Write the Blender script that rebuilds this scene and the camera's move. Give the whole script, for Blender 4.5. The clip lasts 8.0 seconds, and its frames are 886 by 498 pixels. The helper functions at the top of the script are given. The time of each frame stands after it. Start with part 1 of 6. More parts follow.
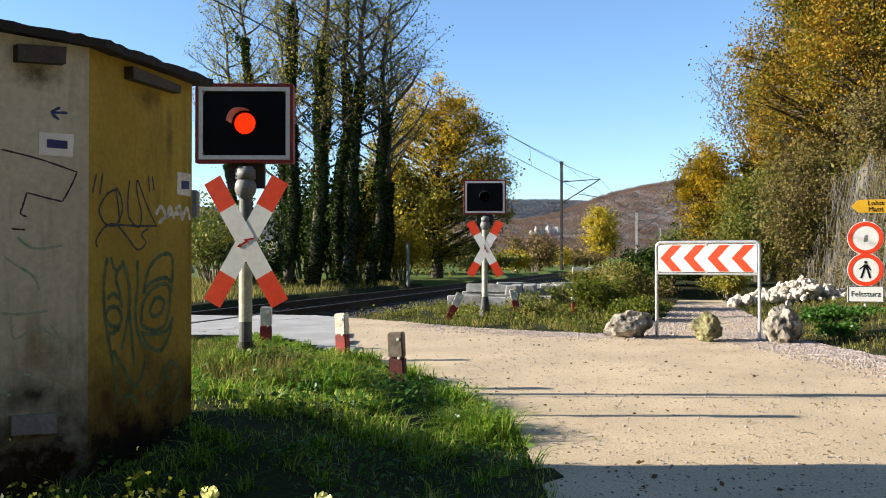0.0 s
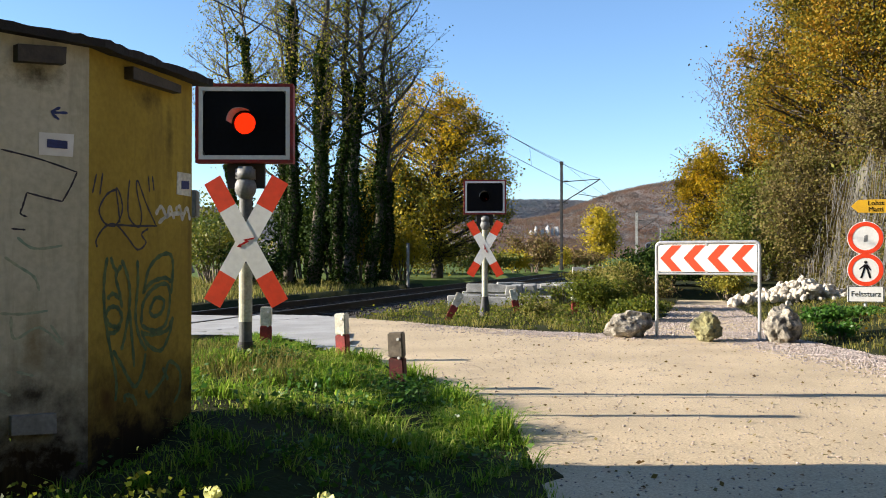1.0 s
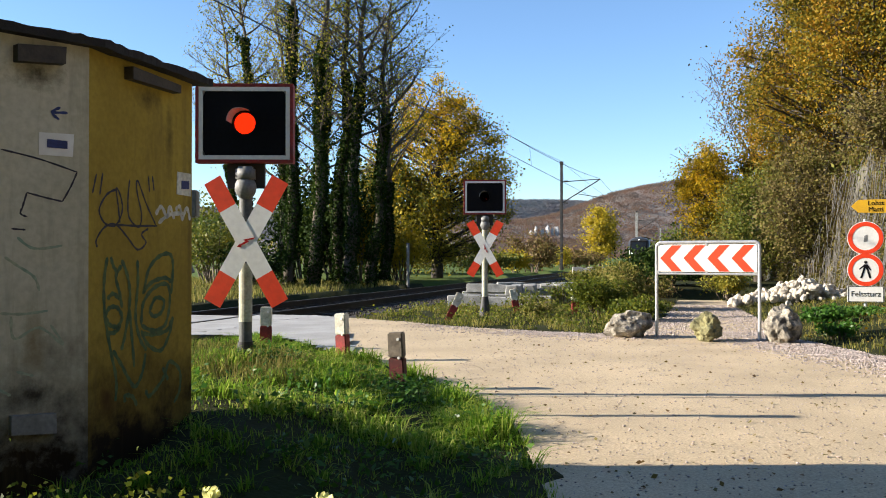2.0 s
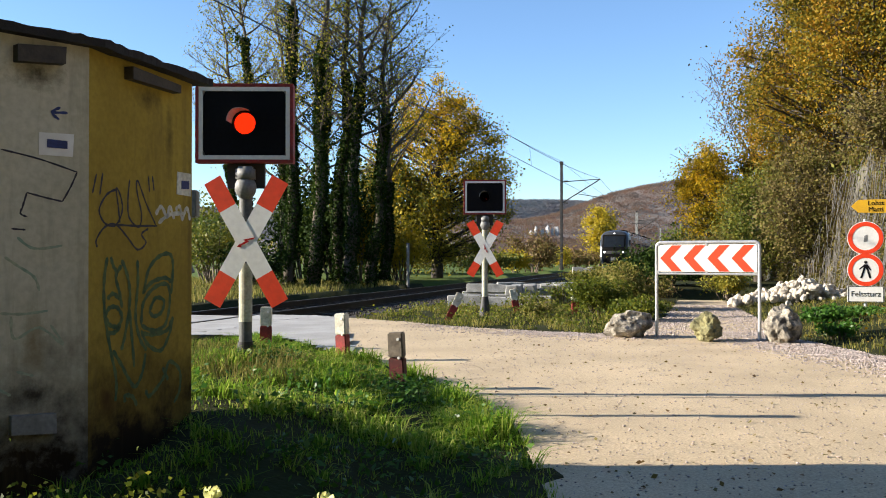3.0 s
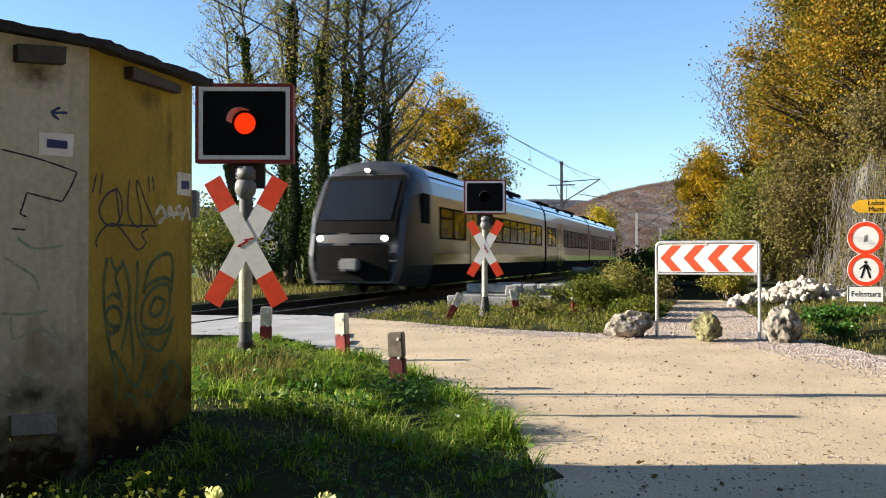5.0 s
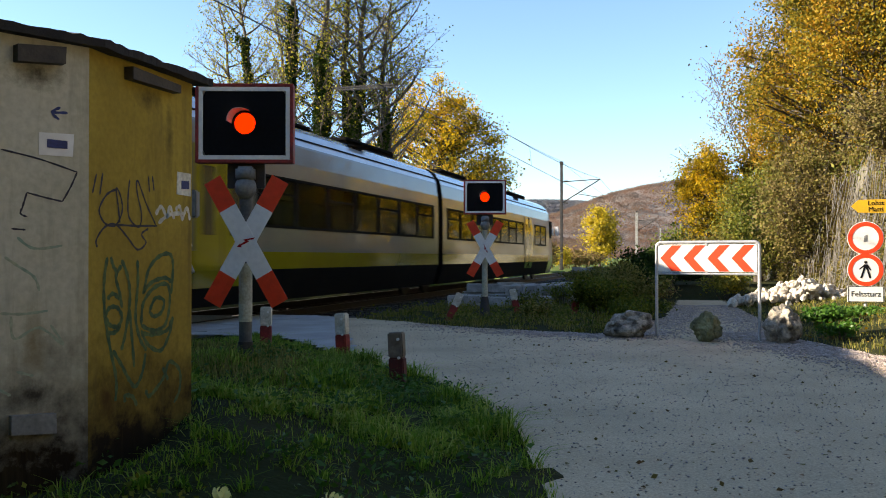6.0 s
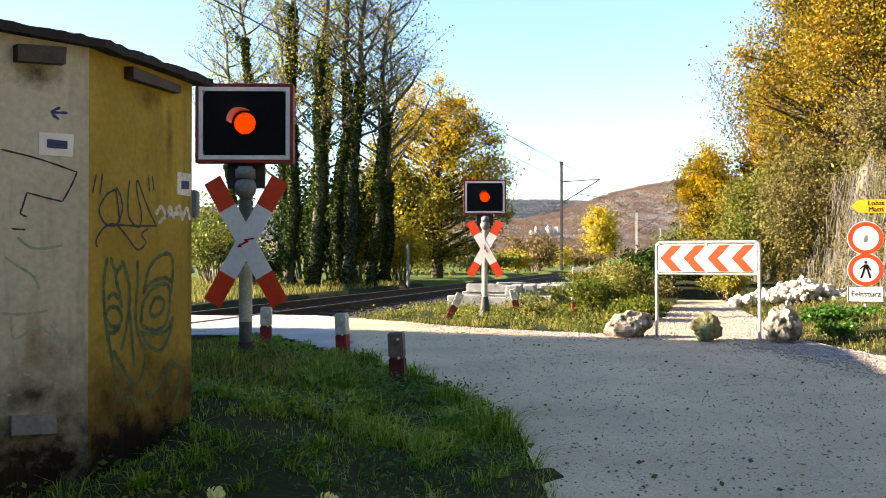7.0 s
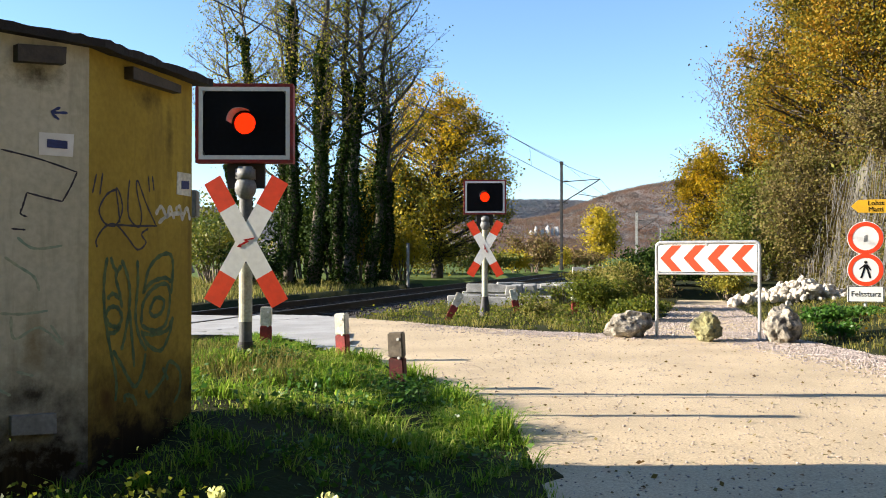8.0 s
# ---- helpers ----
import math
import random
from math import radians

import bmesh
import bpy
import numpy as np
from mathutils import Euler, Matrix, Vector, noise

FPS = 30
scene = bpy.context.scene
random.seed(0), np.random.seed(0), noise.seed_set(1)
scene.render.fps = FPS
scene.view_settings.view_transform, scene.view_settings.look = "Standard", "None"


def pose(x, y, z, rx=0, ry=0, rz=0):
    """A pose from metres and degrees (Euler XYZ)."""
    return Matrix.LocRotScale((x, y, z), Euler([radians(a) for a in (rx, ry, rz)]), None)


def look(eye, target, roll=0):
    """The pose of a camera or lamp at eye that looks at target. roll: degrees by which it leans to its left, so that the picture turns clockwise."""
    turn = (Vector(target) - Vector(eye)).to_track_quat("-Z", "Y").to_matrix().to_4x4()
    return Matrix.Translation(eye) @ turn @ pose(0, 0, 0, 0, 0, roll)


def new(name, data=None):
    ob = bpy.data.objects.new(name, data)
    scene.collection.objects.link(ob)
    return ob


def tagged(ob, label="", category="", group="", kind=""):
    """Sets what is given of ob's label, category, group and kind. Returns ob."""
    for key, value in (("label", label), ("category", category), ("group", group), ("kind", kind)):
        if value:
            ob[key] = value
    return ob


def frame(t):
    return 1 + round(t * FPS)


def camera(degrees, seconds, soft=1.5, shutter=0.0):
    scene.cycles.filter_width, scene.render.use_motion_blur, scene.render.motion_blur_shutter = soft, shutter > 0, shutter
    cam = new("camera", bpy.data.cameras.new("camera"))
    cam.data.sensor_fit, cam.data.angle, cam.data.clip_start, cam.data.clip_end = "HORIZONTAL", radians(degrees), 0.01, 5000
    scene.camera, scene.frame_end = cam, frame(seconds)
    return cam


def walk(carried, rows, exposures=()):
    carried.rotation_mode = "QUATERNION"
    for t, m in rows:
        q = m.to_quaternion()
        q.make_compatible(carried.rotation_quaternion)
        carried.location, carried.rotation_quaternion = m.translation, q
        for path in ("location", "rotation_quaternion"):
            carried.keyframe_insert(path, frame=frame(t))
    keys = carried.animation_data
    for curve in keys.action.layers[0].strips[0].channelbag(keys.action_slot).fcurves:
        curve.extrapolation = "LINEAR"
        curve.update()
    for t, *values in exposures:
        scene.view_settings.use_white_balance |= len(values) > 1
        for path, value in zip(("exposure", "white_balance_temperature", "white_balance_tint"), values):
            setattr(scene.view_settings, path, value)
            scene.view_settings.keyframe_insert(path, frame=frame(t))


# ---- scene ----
# Axes: x to the right, y into the depth, z up; the eye stands at the origin, 1.1 m up.
cam = camera(53.35, 8.0, soft=1.0, shutter=0.2)
EYE = (0.0, 0.0, 1.1)
walk(cam, [(0.0, look(EYE, (0, 100, 2.0))), (8.0, look(EYE, (0, 100, 2.0)))],
     exposures=[(0.0, 1.46, 6500, 10), (4.7, 1.46, 6500, 10), (5.6, 1.76, 7000, 10), (6.3, 2.1, 7400, 12), (6.95, 2.46, 7600, 12), (7.3, 2.15, 6900, 11), (7.8, 1.8, 6600, 10), (8.0, 1.72, 6600, 10)])

# ---- light ----
SUN_EL = radians(20.5)
TO_SUN = Vector((-math.cos(SUN_EL), 0.015, math.sin(SUN_EL)))
world = bpy.data.worlds.new("world")
scene.world = world
world.use_nodes = True
wn = world.node_tree.nodes
sky = wn.new("ShaderNodeTexSky")
sky.sky_type, sky.sun_disc = "NISHITA", False
sky.sun_elevation, sky.sun_rotation = SUN_EL, radians(-90)
sky.air_density, sky.dust_density, sky.ozone_density = 0.9, 0.0, 4.0
world.node_tree.links.new(sky.outputs[0], wn["Background"].inputs[0])
wn["Background"].inputs[1].default_value = 0.09
sun = new("sun", bpy.data.lights.new("sun", "SUN"))
sun.data.energy, sun.data.angle, sun.data.color = 5.0, radians(0.53), (1.0, 0.905, 0.77)
sun.matrix_world = look(tuple(TO_SUN * 50), (0, 0, 0))


# ---- materials ----
def mat(name, col, col2=None, rough=0.8, scale=4.0, fine=60.0, bump=0.2, metal=0.0, vary=0.25, spec=0.5, dist=0.01, col3=None):
    """Two colours mixed by broad noise, fine grain over it, fine relief."""
    m = bpy.data.materials.new(name)
    m.use_nodes = True
    nt = m.node_tree
    n, l = nt.nodes, nt.links
    p = n["Principled BSDF"]
    p.inputs["Roughness"].default_value = rough
    p.inputs["Metallic"].default_value = metal
    p.inputs["Specular IOR Level"].default_value = spec
    tc = n.new("ShaderNodeTexCoord")
    a = n.new("ShaderNodeTexNoise")
    a.inputs["Scale"].default_value, a.inputs["Detail"].default_value = scale, 6.0
    b = n.new("ShaderNodeTexNoise")
    b.inputs["Scale"].default_value, b.inputs["Detail"].default_value = fine, 4.0
    for q in (a, b):
        l.new(tc.outputs["Object"], q.inputs["Vector"])
    ramp = n.new("ShaderNodeValToRGB")
    ramp.color_ramp.elements[0].position, ramp.color_ramp.elements[1].position = 0.35, 0.65
    ramp.color_ramp.elements[0].color = (*col, 1)
    ramp.color_ramp.elements[1].color = (*(col2 or [c * (1 - vary) for c in col]), 1)
    if col3:
        e = ramp.color_ramp.elements.new(0.78)
        e.color = (*col3, 1)
    l.new(a.outputs["Fac"], ramp.inputs["Fac"])
    g = n.new("ShaderNodeMapRange")
    g.inputs["From Min"].default_value, g.inputs["From Max"].default_value = 0.3, 0.7
    g.inputs["To Min"].default_value, g.inputs["To Max"].default_value = 1 - vary, 1 + vary * 0.6
    l.new(b.outputs["Fac"], g.inputs["Value"])
    mx = n.new("ShaderNodeMix")
    mx.data_type, mx.blend_type = "RGBA", "MULTIPLY"
    mx.inputs["Factor"].default_value = 1.0
    l.new(ramp.outputs["Color"], mx.inputs["A"])
    l.new(g.outputs["Result"], mx.inputs["B"])
    l.new(mx.outputs["Result"], p.inputs["Base Color"])
    if bump:
        bp = n.new("ShaderNodeBump")
        bp.inputs["Strength"].default_value, bp.inputs["Distance"].default_value = bump, dist
        l.new(b.outputs["Fac"], bp.inputs["Height"])
        l.new(bp.outputs["Normal"], p.inputs["Normal"])
    return m


def leaf_mat(name, cols, trans=0.35, rough=0.6, patch=0.6, spec=0.3, rand=0.55):
    """Leaves: each one takes its colour from a ramp at random; light passes through in part."""
    m = bpy.data.materials.new(name)
    m.use_nodes = True
    nt = m.node_tree
    n, l = nt.nodes, nt.links
    p, out = n["Principled BSDF"], n["Material Output"]
    p.inputs["Roughness"].default_value = rough
    p.inputs["Specular IOR Level"].default_value = spec
    g = n.new("ShaderNodeNewGeometry")
    ramp = n.new("ShaderNodeValToRGB")
    el = ramp.color_ramp.elements
    while len(el) < len(cols):
        el.new(0.5)
    for i, c in enumerate(cols):
        el[i].position, el[i].color = i / (len(cols) - 1), (*c, 1)
    tc = n.new("ShaderNodeTexCoord")
    ns = n.new("ShaderNodeTexNoise")
    ns.inputs["Scale"].default_value = patch
    l.new(tc.outputs["Object"], ns.inputs["Vector"])
    mixf = n.new("ShaderNodeMath")
    mixf.operation = "MULTIPLY_ADD"
    l.new(g.outputs["Random Per Island"], mixf.inputs[0])
    mixf.inputs[1].default_value = rand
    sh = n.new("ShaderNodeMapRange")
    sh.inputs["From Min"].default_value, sh.inputs["From Max"].default_value = 0.3, 0.7
    sh.inputs["To Min"].default_value, sh.inputs["To Max"].default_value = 0.0, 1.0 - rand
    l.new(ns.outputs["Fac"], sh.inputs["Value"])
    l.new(sh.outputs["Result"], mixf.inputs[2])
    l.new(mixf.outputs[0], ramp.inputs["Fac"])
    l.new(ramp.outputs["Color"], p.inputs["Base Color"])
    tr = n.new("ShaderNodeBsdfTranslucent")
    l.new(ramp.outputs["Color"], tr.inputs["Color"])
    ms = n.new("ShaderNodeMixShader")
    ms.inputs[0].default_value = trans
    l.new(p.outputs[0], ms.inputs[1])
    l.new(tr.outputs[0], ms.inputs[2])
    l.new(ms.outputs[0], out.inputs["Surface"])
    return m


def glow(name, col, strength):
    m = bpy.data.materials.new(name)
    m.use_nodes = True
    p = m.node_tree.nodes["Principled BSDF"]
    p.inputs["Base Color"].default_value = (*col, 1)
    p.inputs["Emission Color"].default_value = (*col, 1)
    p.inputs["Emission Strength"].default_value = strength
    return m


def glass(name, col, rough=0.05):
    m = bpy.data.materials.new(name)
    m.use_nodes = True
    p = m.node_tree.nodes["Principled BSDF"]
    p.inputs["Base Color"].default_value = (*col, 1)
    p.inputs["Roughness"].default_value = rough
    p.inputs["Transmission Weight"].default_value = 1.0
    p.inputs["IOR"].default_value = 1.1
    return m


RED = mat("red_sheeting", (0.74, 0.05, 0.010), (0.68, 0.044, 0.010), rough=0.45, scale=3, fine=20, bump=0.03, vary=0.12)
RED_OLD = mat("red_paint_worn", (0.30, 0.022, 0.016), (0.17, 0.018, 0.014), rough=0.65, scale=8, fine=40, bump=0.15, vary=0.3)
WHITE = mat("white_sheeting", (0.74, 0.725, 0.68), (0.67, 0.65, 0.60), rough=0.45, scale=3, fine=25, bump=0.03, vary=0.08)
WHITE_OLD = mat("white_paint_worn", (0.66, 0.63, 0.53), (0.45, 0.41, 0.31), rough=0.7, scale=9, fine=50, bump=0.15, vary=0.25)
BLACK = mat("black_board", (0.004, 0.0045, 0.0055), (0.006, 0.006, 0.007), spec=0.08, rough=0.6, scale=3, fine=30, bump=0.05)
DARK = mat("dark_metal", (0.02, 0.02, 0.02), (0.035, 0.03, 0.026), rough=0.6, scale=6, fine=50, bump=0.1)
STEEL = mat("galvanised_steel", (0.55, 0.56, 0.57), (0.42, 0.43, 0.44), rough=0.45, metal=0.6, scale=8, fine=60, bump=0.05)
GREYPAINT = mat("grey_paint", (0.20, 0.205, 0.2), (0.14, 0.14, 0.13), rough=0.6, scale=7, fine=50, bump=0.08)
POLE_PALE = mat("pale_pole_paint", (0.5, 0.49, 0.38), (0.36, 0.36, 0.26), rough=0.7, scale=9, fine=60, bump=0.1)
BLUE = mat("blue_paint", (0.02, 0.035, 0.16), rough=0.6, bump=0)
YELLOW_SIGN = mat("yellow_sheeting", (0.72, 0.40, 0.02), (0.62, 0.34, 0.02), rough=0.45, bump=0.02, vary=0.1)
CONCRETE = mat("concrete", (0.38, 0.37, 0.345), (0.20, 0.195, 0.175), rough=0.9, scale=5, fine=60, bump=0.3)
ROCK = mat("limestone", (0.42, 0.375, 0.30), (0.05, 0.04, 0.025), rough=0.95, scale=7, fine=40, bump=0.7, dist=0.02, vary=0.35)
ROCK_MOSS = mat("mossy_limestone", (0.24, 0.22, 0.10), (0.09, 0.085, 0.04), rough=0.95, scale=5, fine=40, bump=0.7, dist=0.02, vary=0.35)
ROCK_WHITE = mat("fresh_limestone", (0.60, 0.54, 0.45), (0.44, 0.37, 0.28), rough=0.95, scale=3, fine=30, bump=0.4)
RUBBLE = mat("gravel_stone", (0.46, 0.39, 0.35), (0.22, 0.18, 0.16), rough=0.95, scale=9, fine=60, bump=0.3)
BALLAST = mat("ballast_stone", (0.032, 0.027, 0.023), (0.018, 0.015, 0.013), rough=0.95, scale=9, fine=60, bump=0.4)
RAIL = mat("rusty_rail", (0.04, 0.028, 0.022), (0.025, 0.018, 0.015), rough=0.6, metal=0.5, scale=5, bump=0.1)
RAILTOP = mat("polished_rail_head", (0.22, 0.21, 0.20), rough=0.5, metal=1.0, bump=0.0)
GROUND = mat("meadow_soil", (0.022, 0.03, 0.009), (0.034, 0.034, 0.013), rough=1.0, scale=1.3, fine=30, bump=0.5, dist=0.03, col3=(0.018, 0.022, 0.008), spec=0.1)
MEADOW = mat("far_meadow", (0.07, 0.115, 0.02), (0.10, 0.13, 0.03), rough=1.0, scale=0.15, fine=4, bump=0.3, spec=0.1)
ROAD = mat("sandy_road", (0.52, 0.405, 0.255), (0.41, 0.32, 0.20), rough=0.95, scale=0.9, fine=70, bump=0.5, dist=0.012, vary=0.26, col3=(0.56, 0.45, 0.30))
ASPHALT = mat("worn_asphalt", (0.36, 0.355, 0.34), (0.27, 0.265, 0.25), rough=0.9, scale=1.5, fine=90, bump=0.3, vary=0.15)
BARK = mat("bark", (0.075, 0.06, 0.045), (0.04, 0.032, 0.025), rough=0.95, scale=6, fine=30, bump=0.6, dist=0.02)
BARK_THIN = mat("grey_bark", (0.115, 0.092, 0.067), (0.07, 0.055, 0.04), rough=0.95, scale=5, fine=30, bump=0.3)
TWIG = mat("twigs", (0.15, 0.115, 0.085), (0.10, 0.075, 0.055), rough=0.9, scale=6, fine=30, bump=0.0)
L_GOLD = leaf_mat("golden_leaves", [(0.06, 0.07, 0.01), (0.20, 0.17, 0.012), (0.44, 0.30, 0.014), (0.66, 0.42, 0.018), (0.58, 0.31, 0.014)], trans=0.42, spec=0.15)
L_AUT = leaf_mat("autumn_leaves", [(0.03, 0.042, 0.008), (0.10, 0.10, 0.012), (0.22, 0.165, 0.015), (0.36, 0.20, 0.014), (0.25, 0.10, 0.012)], spec=0.15, patch=0.9)
L_GREEN = leaf_mat("green_yellow_leaves", [(0.05, 0.085, 0.015), (0.11, 0.14, 0.02), (0.20, 0.19, 0.025), (0.32, 0.25, 0.03)])
L_OLIVE = leaf_mat("olive_leaves", [(0.06, 0.08, 0.013), (0.18, 0.185, 0.025), (0.33, 0.27, 0.03), (0.46, 0.32, 0.03)])
L_IVY = leaf_mat("ivy_leaves", [(0.008, 0.018, 0.004), (0.016, 0.034, 0.006), (0.034, 0.06, 0.009), (0.10, 0.12, 0.014)], trans=0.25, rough=0.7, spec=0.08)
L_SPARSE = leaf_mat("sparse_autumn_leaves", [(0.08, 0.10, 0.012), (0.18, 0.19, 0.02), (0.31, 0.28, 0.028), (0.38, 0.27, 0.028)], trans=0.45, spec=0.1)
L_POPLAR = leaf_mat("yellow_poplar_leaves", [(0.14, 0.13, 0.015), (0.34, 0.27, 0.02), (0.50, 0.38, 0.02), (0.45, 0.30, 0.02)])
L_BROWN = leaf_mat("brown_leaves", [(0.09, 0.06, 0.025), (0.17, 0.10, 0.04), (0.14, 0.12, 0.03), (0.22, 0.14, 0.04)])
L_CREEPER = leaf_mat("creeper_leaves", [(0.05, 0.065, 0.014), (0.12, 0.12, 0.025), (0.19, 0.15, 0.05), (0.14, 0.105, 0.05), (0.25, 0.21, 0.05)], spec=0.1, patch=0.9)
L_GRASS = leaf_mat("grass_blades", [(0.03, 0.08, 0.005), (0.08, 0.18, 0.01), (0.18, 0.31, 0.025), (0.38, 0.46, 0.07), (0.55, 0.52, 0.17)], trans=0.6, patch=1.3, spec=0.15, rand=0.65)
L_WEED = leaf_mat("weed_leaves", [(0.022, 0.07, 0.008), (0.05, 0.13, 0.014), (0.11, 0.22, 0.03)], trans=0.4, rough=0.45)
L_HERB = leaf_mat("herb_leaves", [(0.03, 0.05, 0.008), (0.08, 0.11, 0.014), (0.17, 0.18, 0.02), (0.36, 0.32, 0.04)], trans=0.45, spec=0.15, rand=0.6)
L_DRY = leaf_mat("dry_grass", [(0.035, 0.05, 0.01), (0.12, 0.13, 0.022), (0.32, 0.28, 0.08), (0.22, 0.15, 0.06)], trans=0.45, spec=0.1, rand=0.65)
# hill leaf colours are mixed with grey: haze put into the base colour
L_HILL = leaf_mat("hazed_hill_woods", [(0.105, 0.11, 0.108), (0.14, 0.115, 0.10), (0.20, 0.122, 0.088), (0.16, 0.125, 0.093), (0.225, 0.135, 0.082)], trans=0.5, patch=0.028, spec=0.05, rand=0.2)
# bluish base colour stands in for haze over the far ridge
L_FAR = leaf_mat("hazed_far_woods", [(0.135, 0.17, 0.205), (0.15, 0.175, 0.20), (0.185, 0.175, 0.19), (0.16, 0.18, 0.205)], trans=0.5, patch=0.015, spec=0.05, rand=0.25)


# ---- mesh helpers ----
def part(name, bm, material, parent=None, label="", smooth=False):
    me = bpy.data.meshes.new(name)
    bm.normal_update()
    bm.to_mesh(me)
    bm.free()
    me.materials.append(material)
    if smooth:
        me.shade_smooth()
    ob = new(name, me)
    ob.parent = parent
    if label:
        ob["label"] = label
    return ob


def raw(name, verts, faces, material, parent=None, smooth=False):
    me = bpy.data.meshes.new(name)
    me.from_pydata(verts, [], faces)
    me.materials.append(material)
    if smooth:
        me.shade_smooth()
    ob = new(name, me)
    ob.parent = parent
    return ob


def add_box(bm, c, s, rz=0.0, bevel=0.0, m=None):
    r = bmesh.ops.create_cube(bm, size=1.0)
    vs = r["verts"]
    mt = Matrix.Translation(c) @ Matrix.Rotation(rz, 4, "Z") @ Matrix.Diagonal((*s, 1))
    bmesh.ops.transform(bm, matrix=(m @ mt) if m else mt, verts=vs)
    if bevel:
        es = list({e for v in vs for e in v.link_edges})
        bmesh.ops.bevel(bm, geom=es, offset=bevel, segments=2, affect="EDGES", clamp_overlap=True)


def box(name, c, s, material, parent=None, rz=0.0, bevel=0.004, label="", m=None):
    bm = bmesh.new()
    add_box(bm, c, s, rz, bevel, m)
    return part(name, bm, material, parent, label)


def tube(bm, a, b, r0, r1=None, seg=10, cap=True):
    a, b = Vector(a), Vector(b)
    d = b - a
    q = d.to_track_quat("Z", "Y").to_matrix().to_4x4()
    r = bmesh.ops.create_cone(bm, cap_ends=cap, segments=seg, radius1=r0, radius2=r0 if r1 is None else r1, depth=d.length)
    bmesh.ops.transform(bm, matrix=Matrix.Translation((a + b) / 2) @ q, verts=r["verts"])


def rod(name, a, b, r0, material, parent=None, r1=None, seg=10, label=""):
    bm = bmesh.new()
    tube(bm, a, b, r0, r1, seg)
    return part(name, bm, material, parent, label, smooth=False)


def plate(name, pts, t, material, parent=None, label="", m=None):
    """A flat outline in the x-z plane, given thickness t towards +y."""
    bm = bmesh.new()
    vs = [bm.verts.new((x, 0, z)) for x, z in pts]
    f = bm.faces.new(vs)
    r = bmesh.ops.extrude_face_region(bm, geom=[f])
    bmesh.ops.translate(bm, vec=(0, t, 0), verts=[v for v in r["geom"] if isinstance(v, bmesh.types.BMVert)])
    bmesh.ops.recalc_face_normals(bm, faces=bm.faces)
    if m:
        bmesh.ops.transform(bm, matrix=m, verts=bm.verts)
    return part(name, bm, material, parent, label)


def circle_pts(cx, cz, r, n=32):
    return [(cx + r * math.cos(2 * math.pi * i / n), cz + r * math.sin(2 * math.pi * i / n)) for i in range(n)]


def ring(name, cx, cz, r0, r1, t, material, parent, n=40):
    bm = bmesh.new()
    vs = []
    for i in range(n):
        a = 2 * math.pi * i / n
        c, s = math.cos(a), math.sin(a)
        vs.append([bm.verts.new((cx + r * c, y, cz + r * s)) for r, y in ((r0, 0), (r1, 0), (r1, t), (r0, t))])
    for i in range(n):
        a, b = vs[i], vs[(i + 1) % n]
        for k in range(4):
            bm.faces.new((a[k], b[k], b[(k + 1) % 4], a[(k + 1) % 4]))
    bmesh.ops.recalc_face_normals(bm, faces=bm.faces)
    return part(name, bm, material, parent)


def thing(name, m, label, category, group="", kind=""):
    ob = new(name)
    ob.matrix_world = m
    return tagged(ob, label, category, group, kind)


def leaf_mesh(name, pts, size, material, parent=None, rng=None, flat=0.0, aspect=1.5, tri=False):
    """Many small folded leaves at the points pts; flat: 0 any way up, 1 level."""
    rng = rng or np.random.default_rng(1)
    pts = np.asarray(pts, float)
    n = len(pts)
    u = rng.normal(size=(n, 3))
    u[:, 2] *= (1 - flat)
    u /= np.linalg.norm(u, axis=1)[:, None] + 1e-9
    w = rng.normal(size=(n, 3))
    w[:, 2] *= (1 - flat)
    v = np.cross(u, np.cross(u, w))
    v /= np.linalg.norm(v, axis=1)[:, None] + 1e-9
    s = size * (0.6 + 0.8 * rng.random(n))[:, None]
    nn = np.cross(u, v)
    a, b = pts - u * s * 0.5, pts + u * s * 0.5
    c = pts + v * s * 0.5 / aspect + nn * s * 0.12
    d = pts - v * s * 0.5 / aspect + nn * s * 0.12
    verts = np.stack([a, c, b, d], 1).reshape(-1, 3)
    me = bpy.data.meshes.new(name)
    k = 3 if tri else 4
    if tri:
        verts = np.stack([a, c, d], 1).reshape(-1, 3)
    me.vertices.add(len(verts))
    me.vertices.foreach_set("co", verts.ravel())
    me.loops.add(n * k)
    me.loops.foreach_set("vertex_index", np.arange(n * k, dtype=np.int32))
    me.polygons.add(n)
    me.polygons.foreach_set("loop_start", np.arange(0, n * k, k, dtype=np.int32))
    me.update(calc_edges=True)
    me.materials.append(material)
    ob = new(name, me)
    ob.parent = parent
    return ob


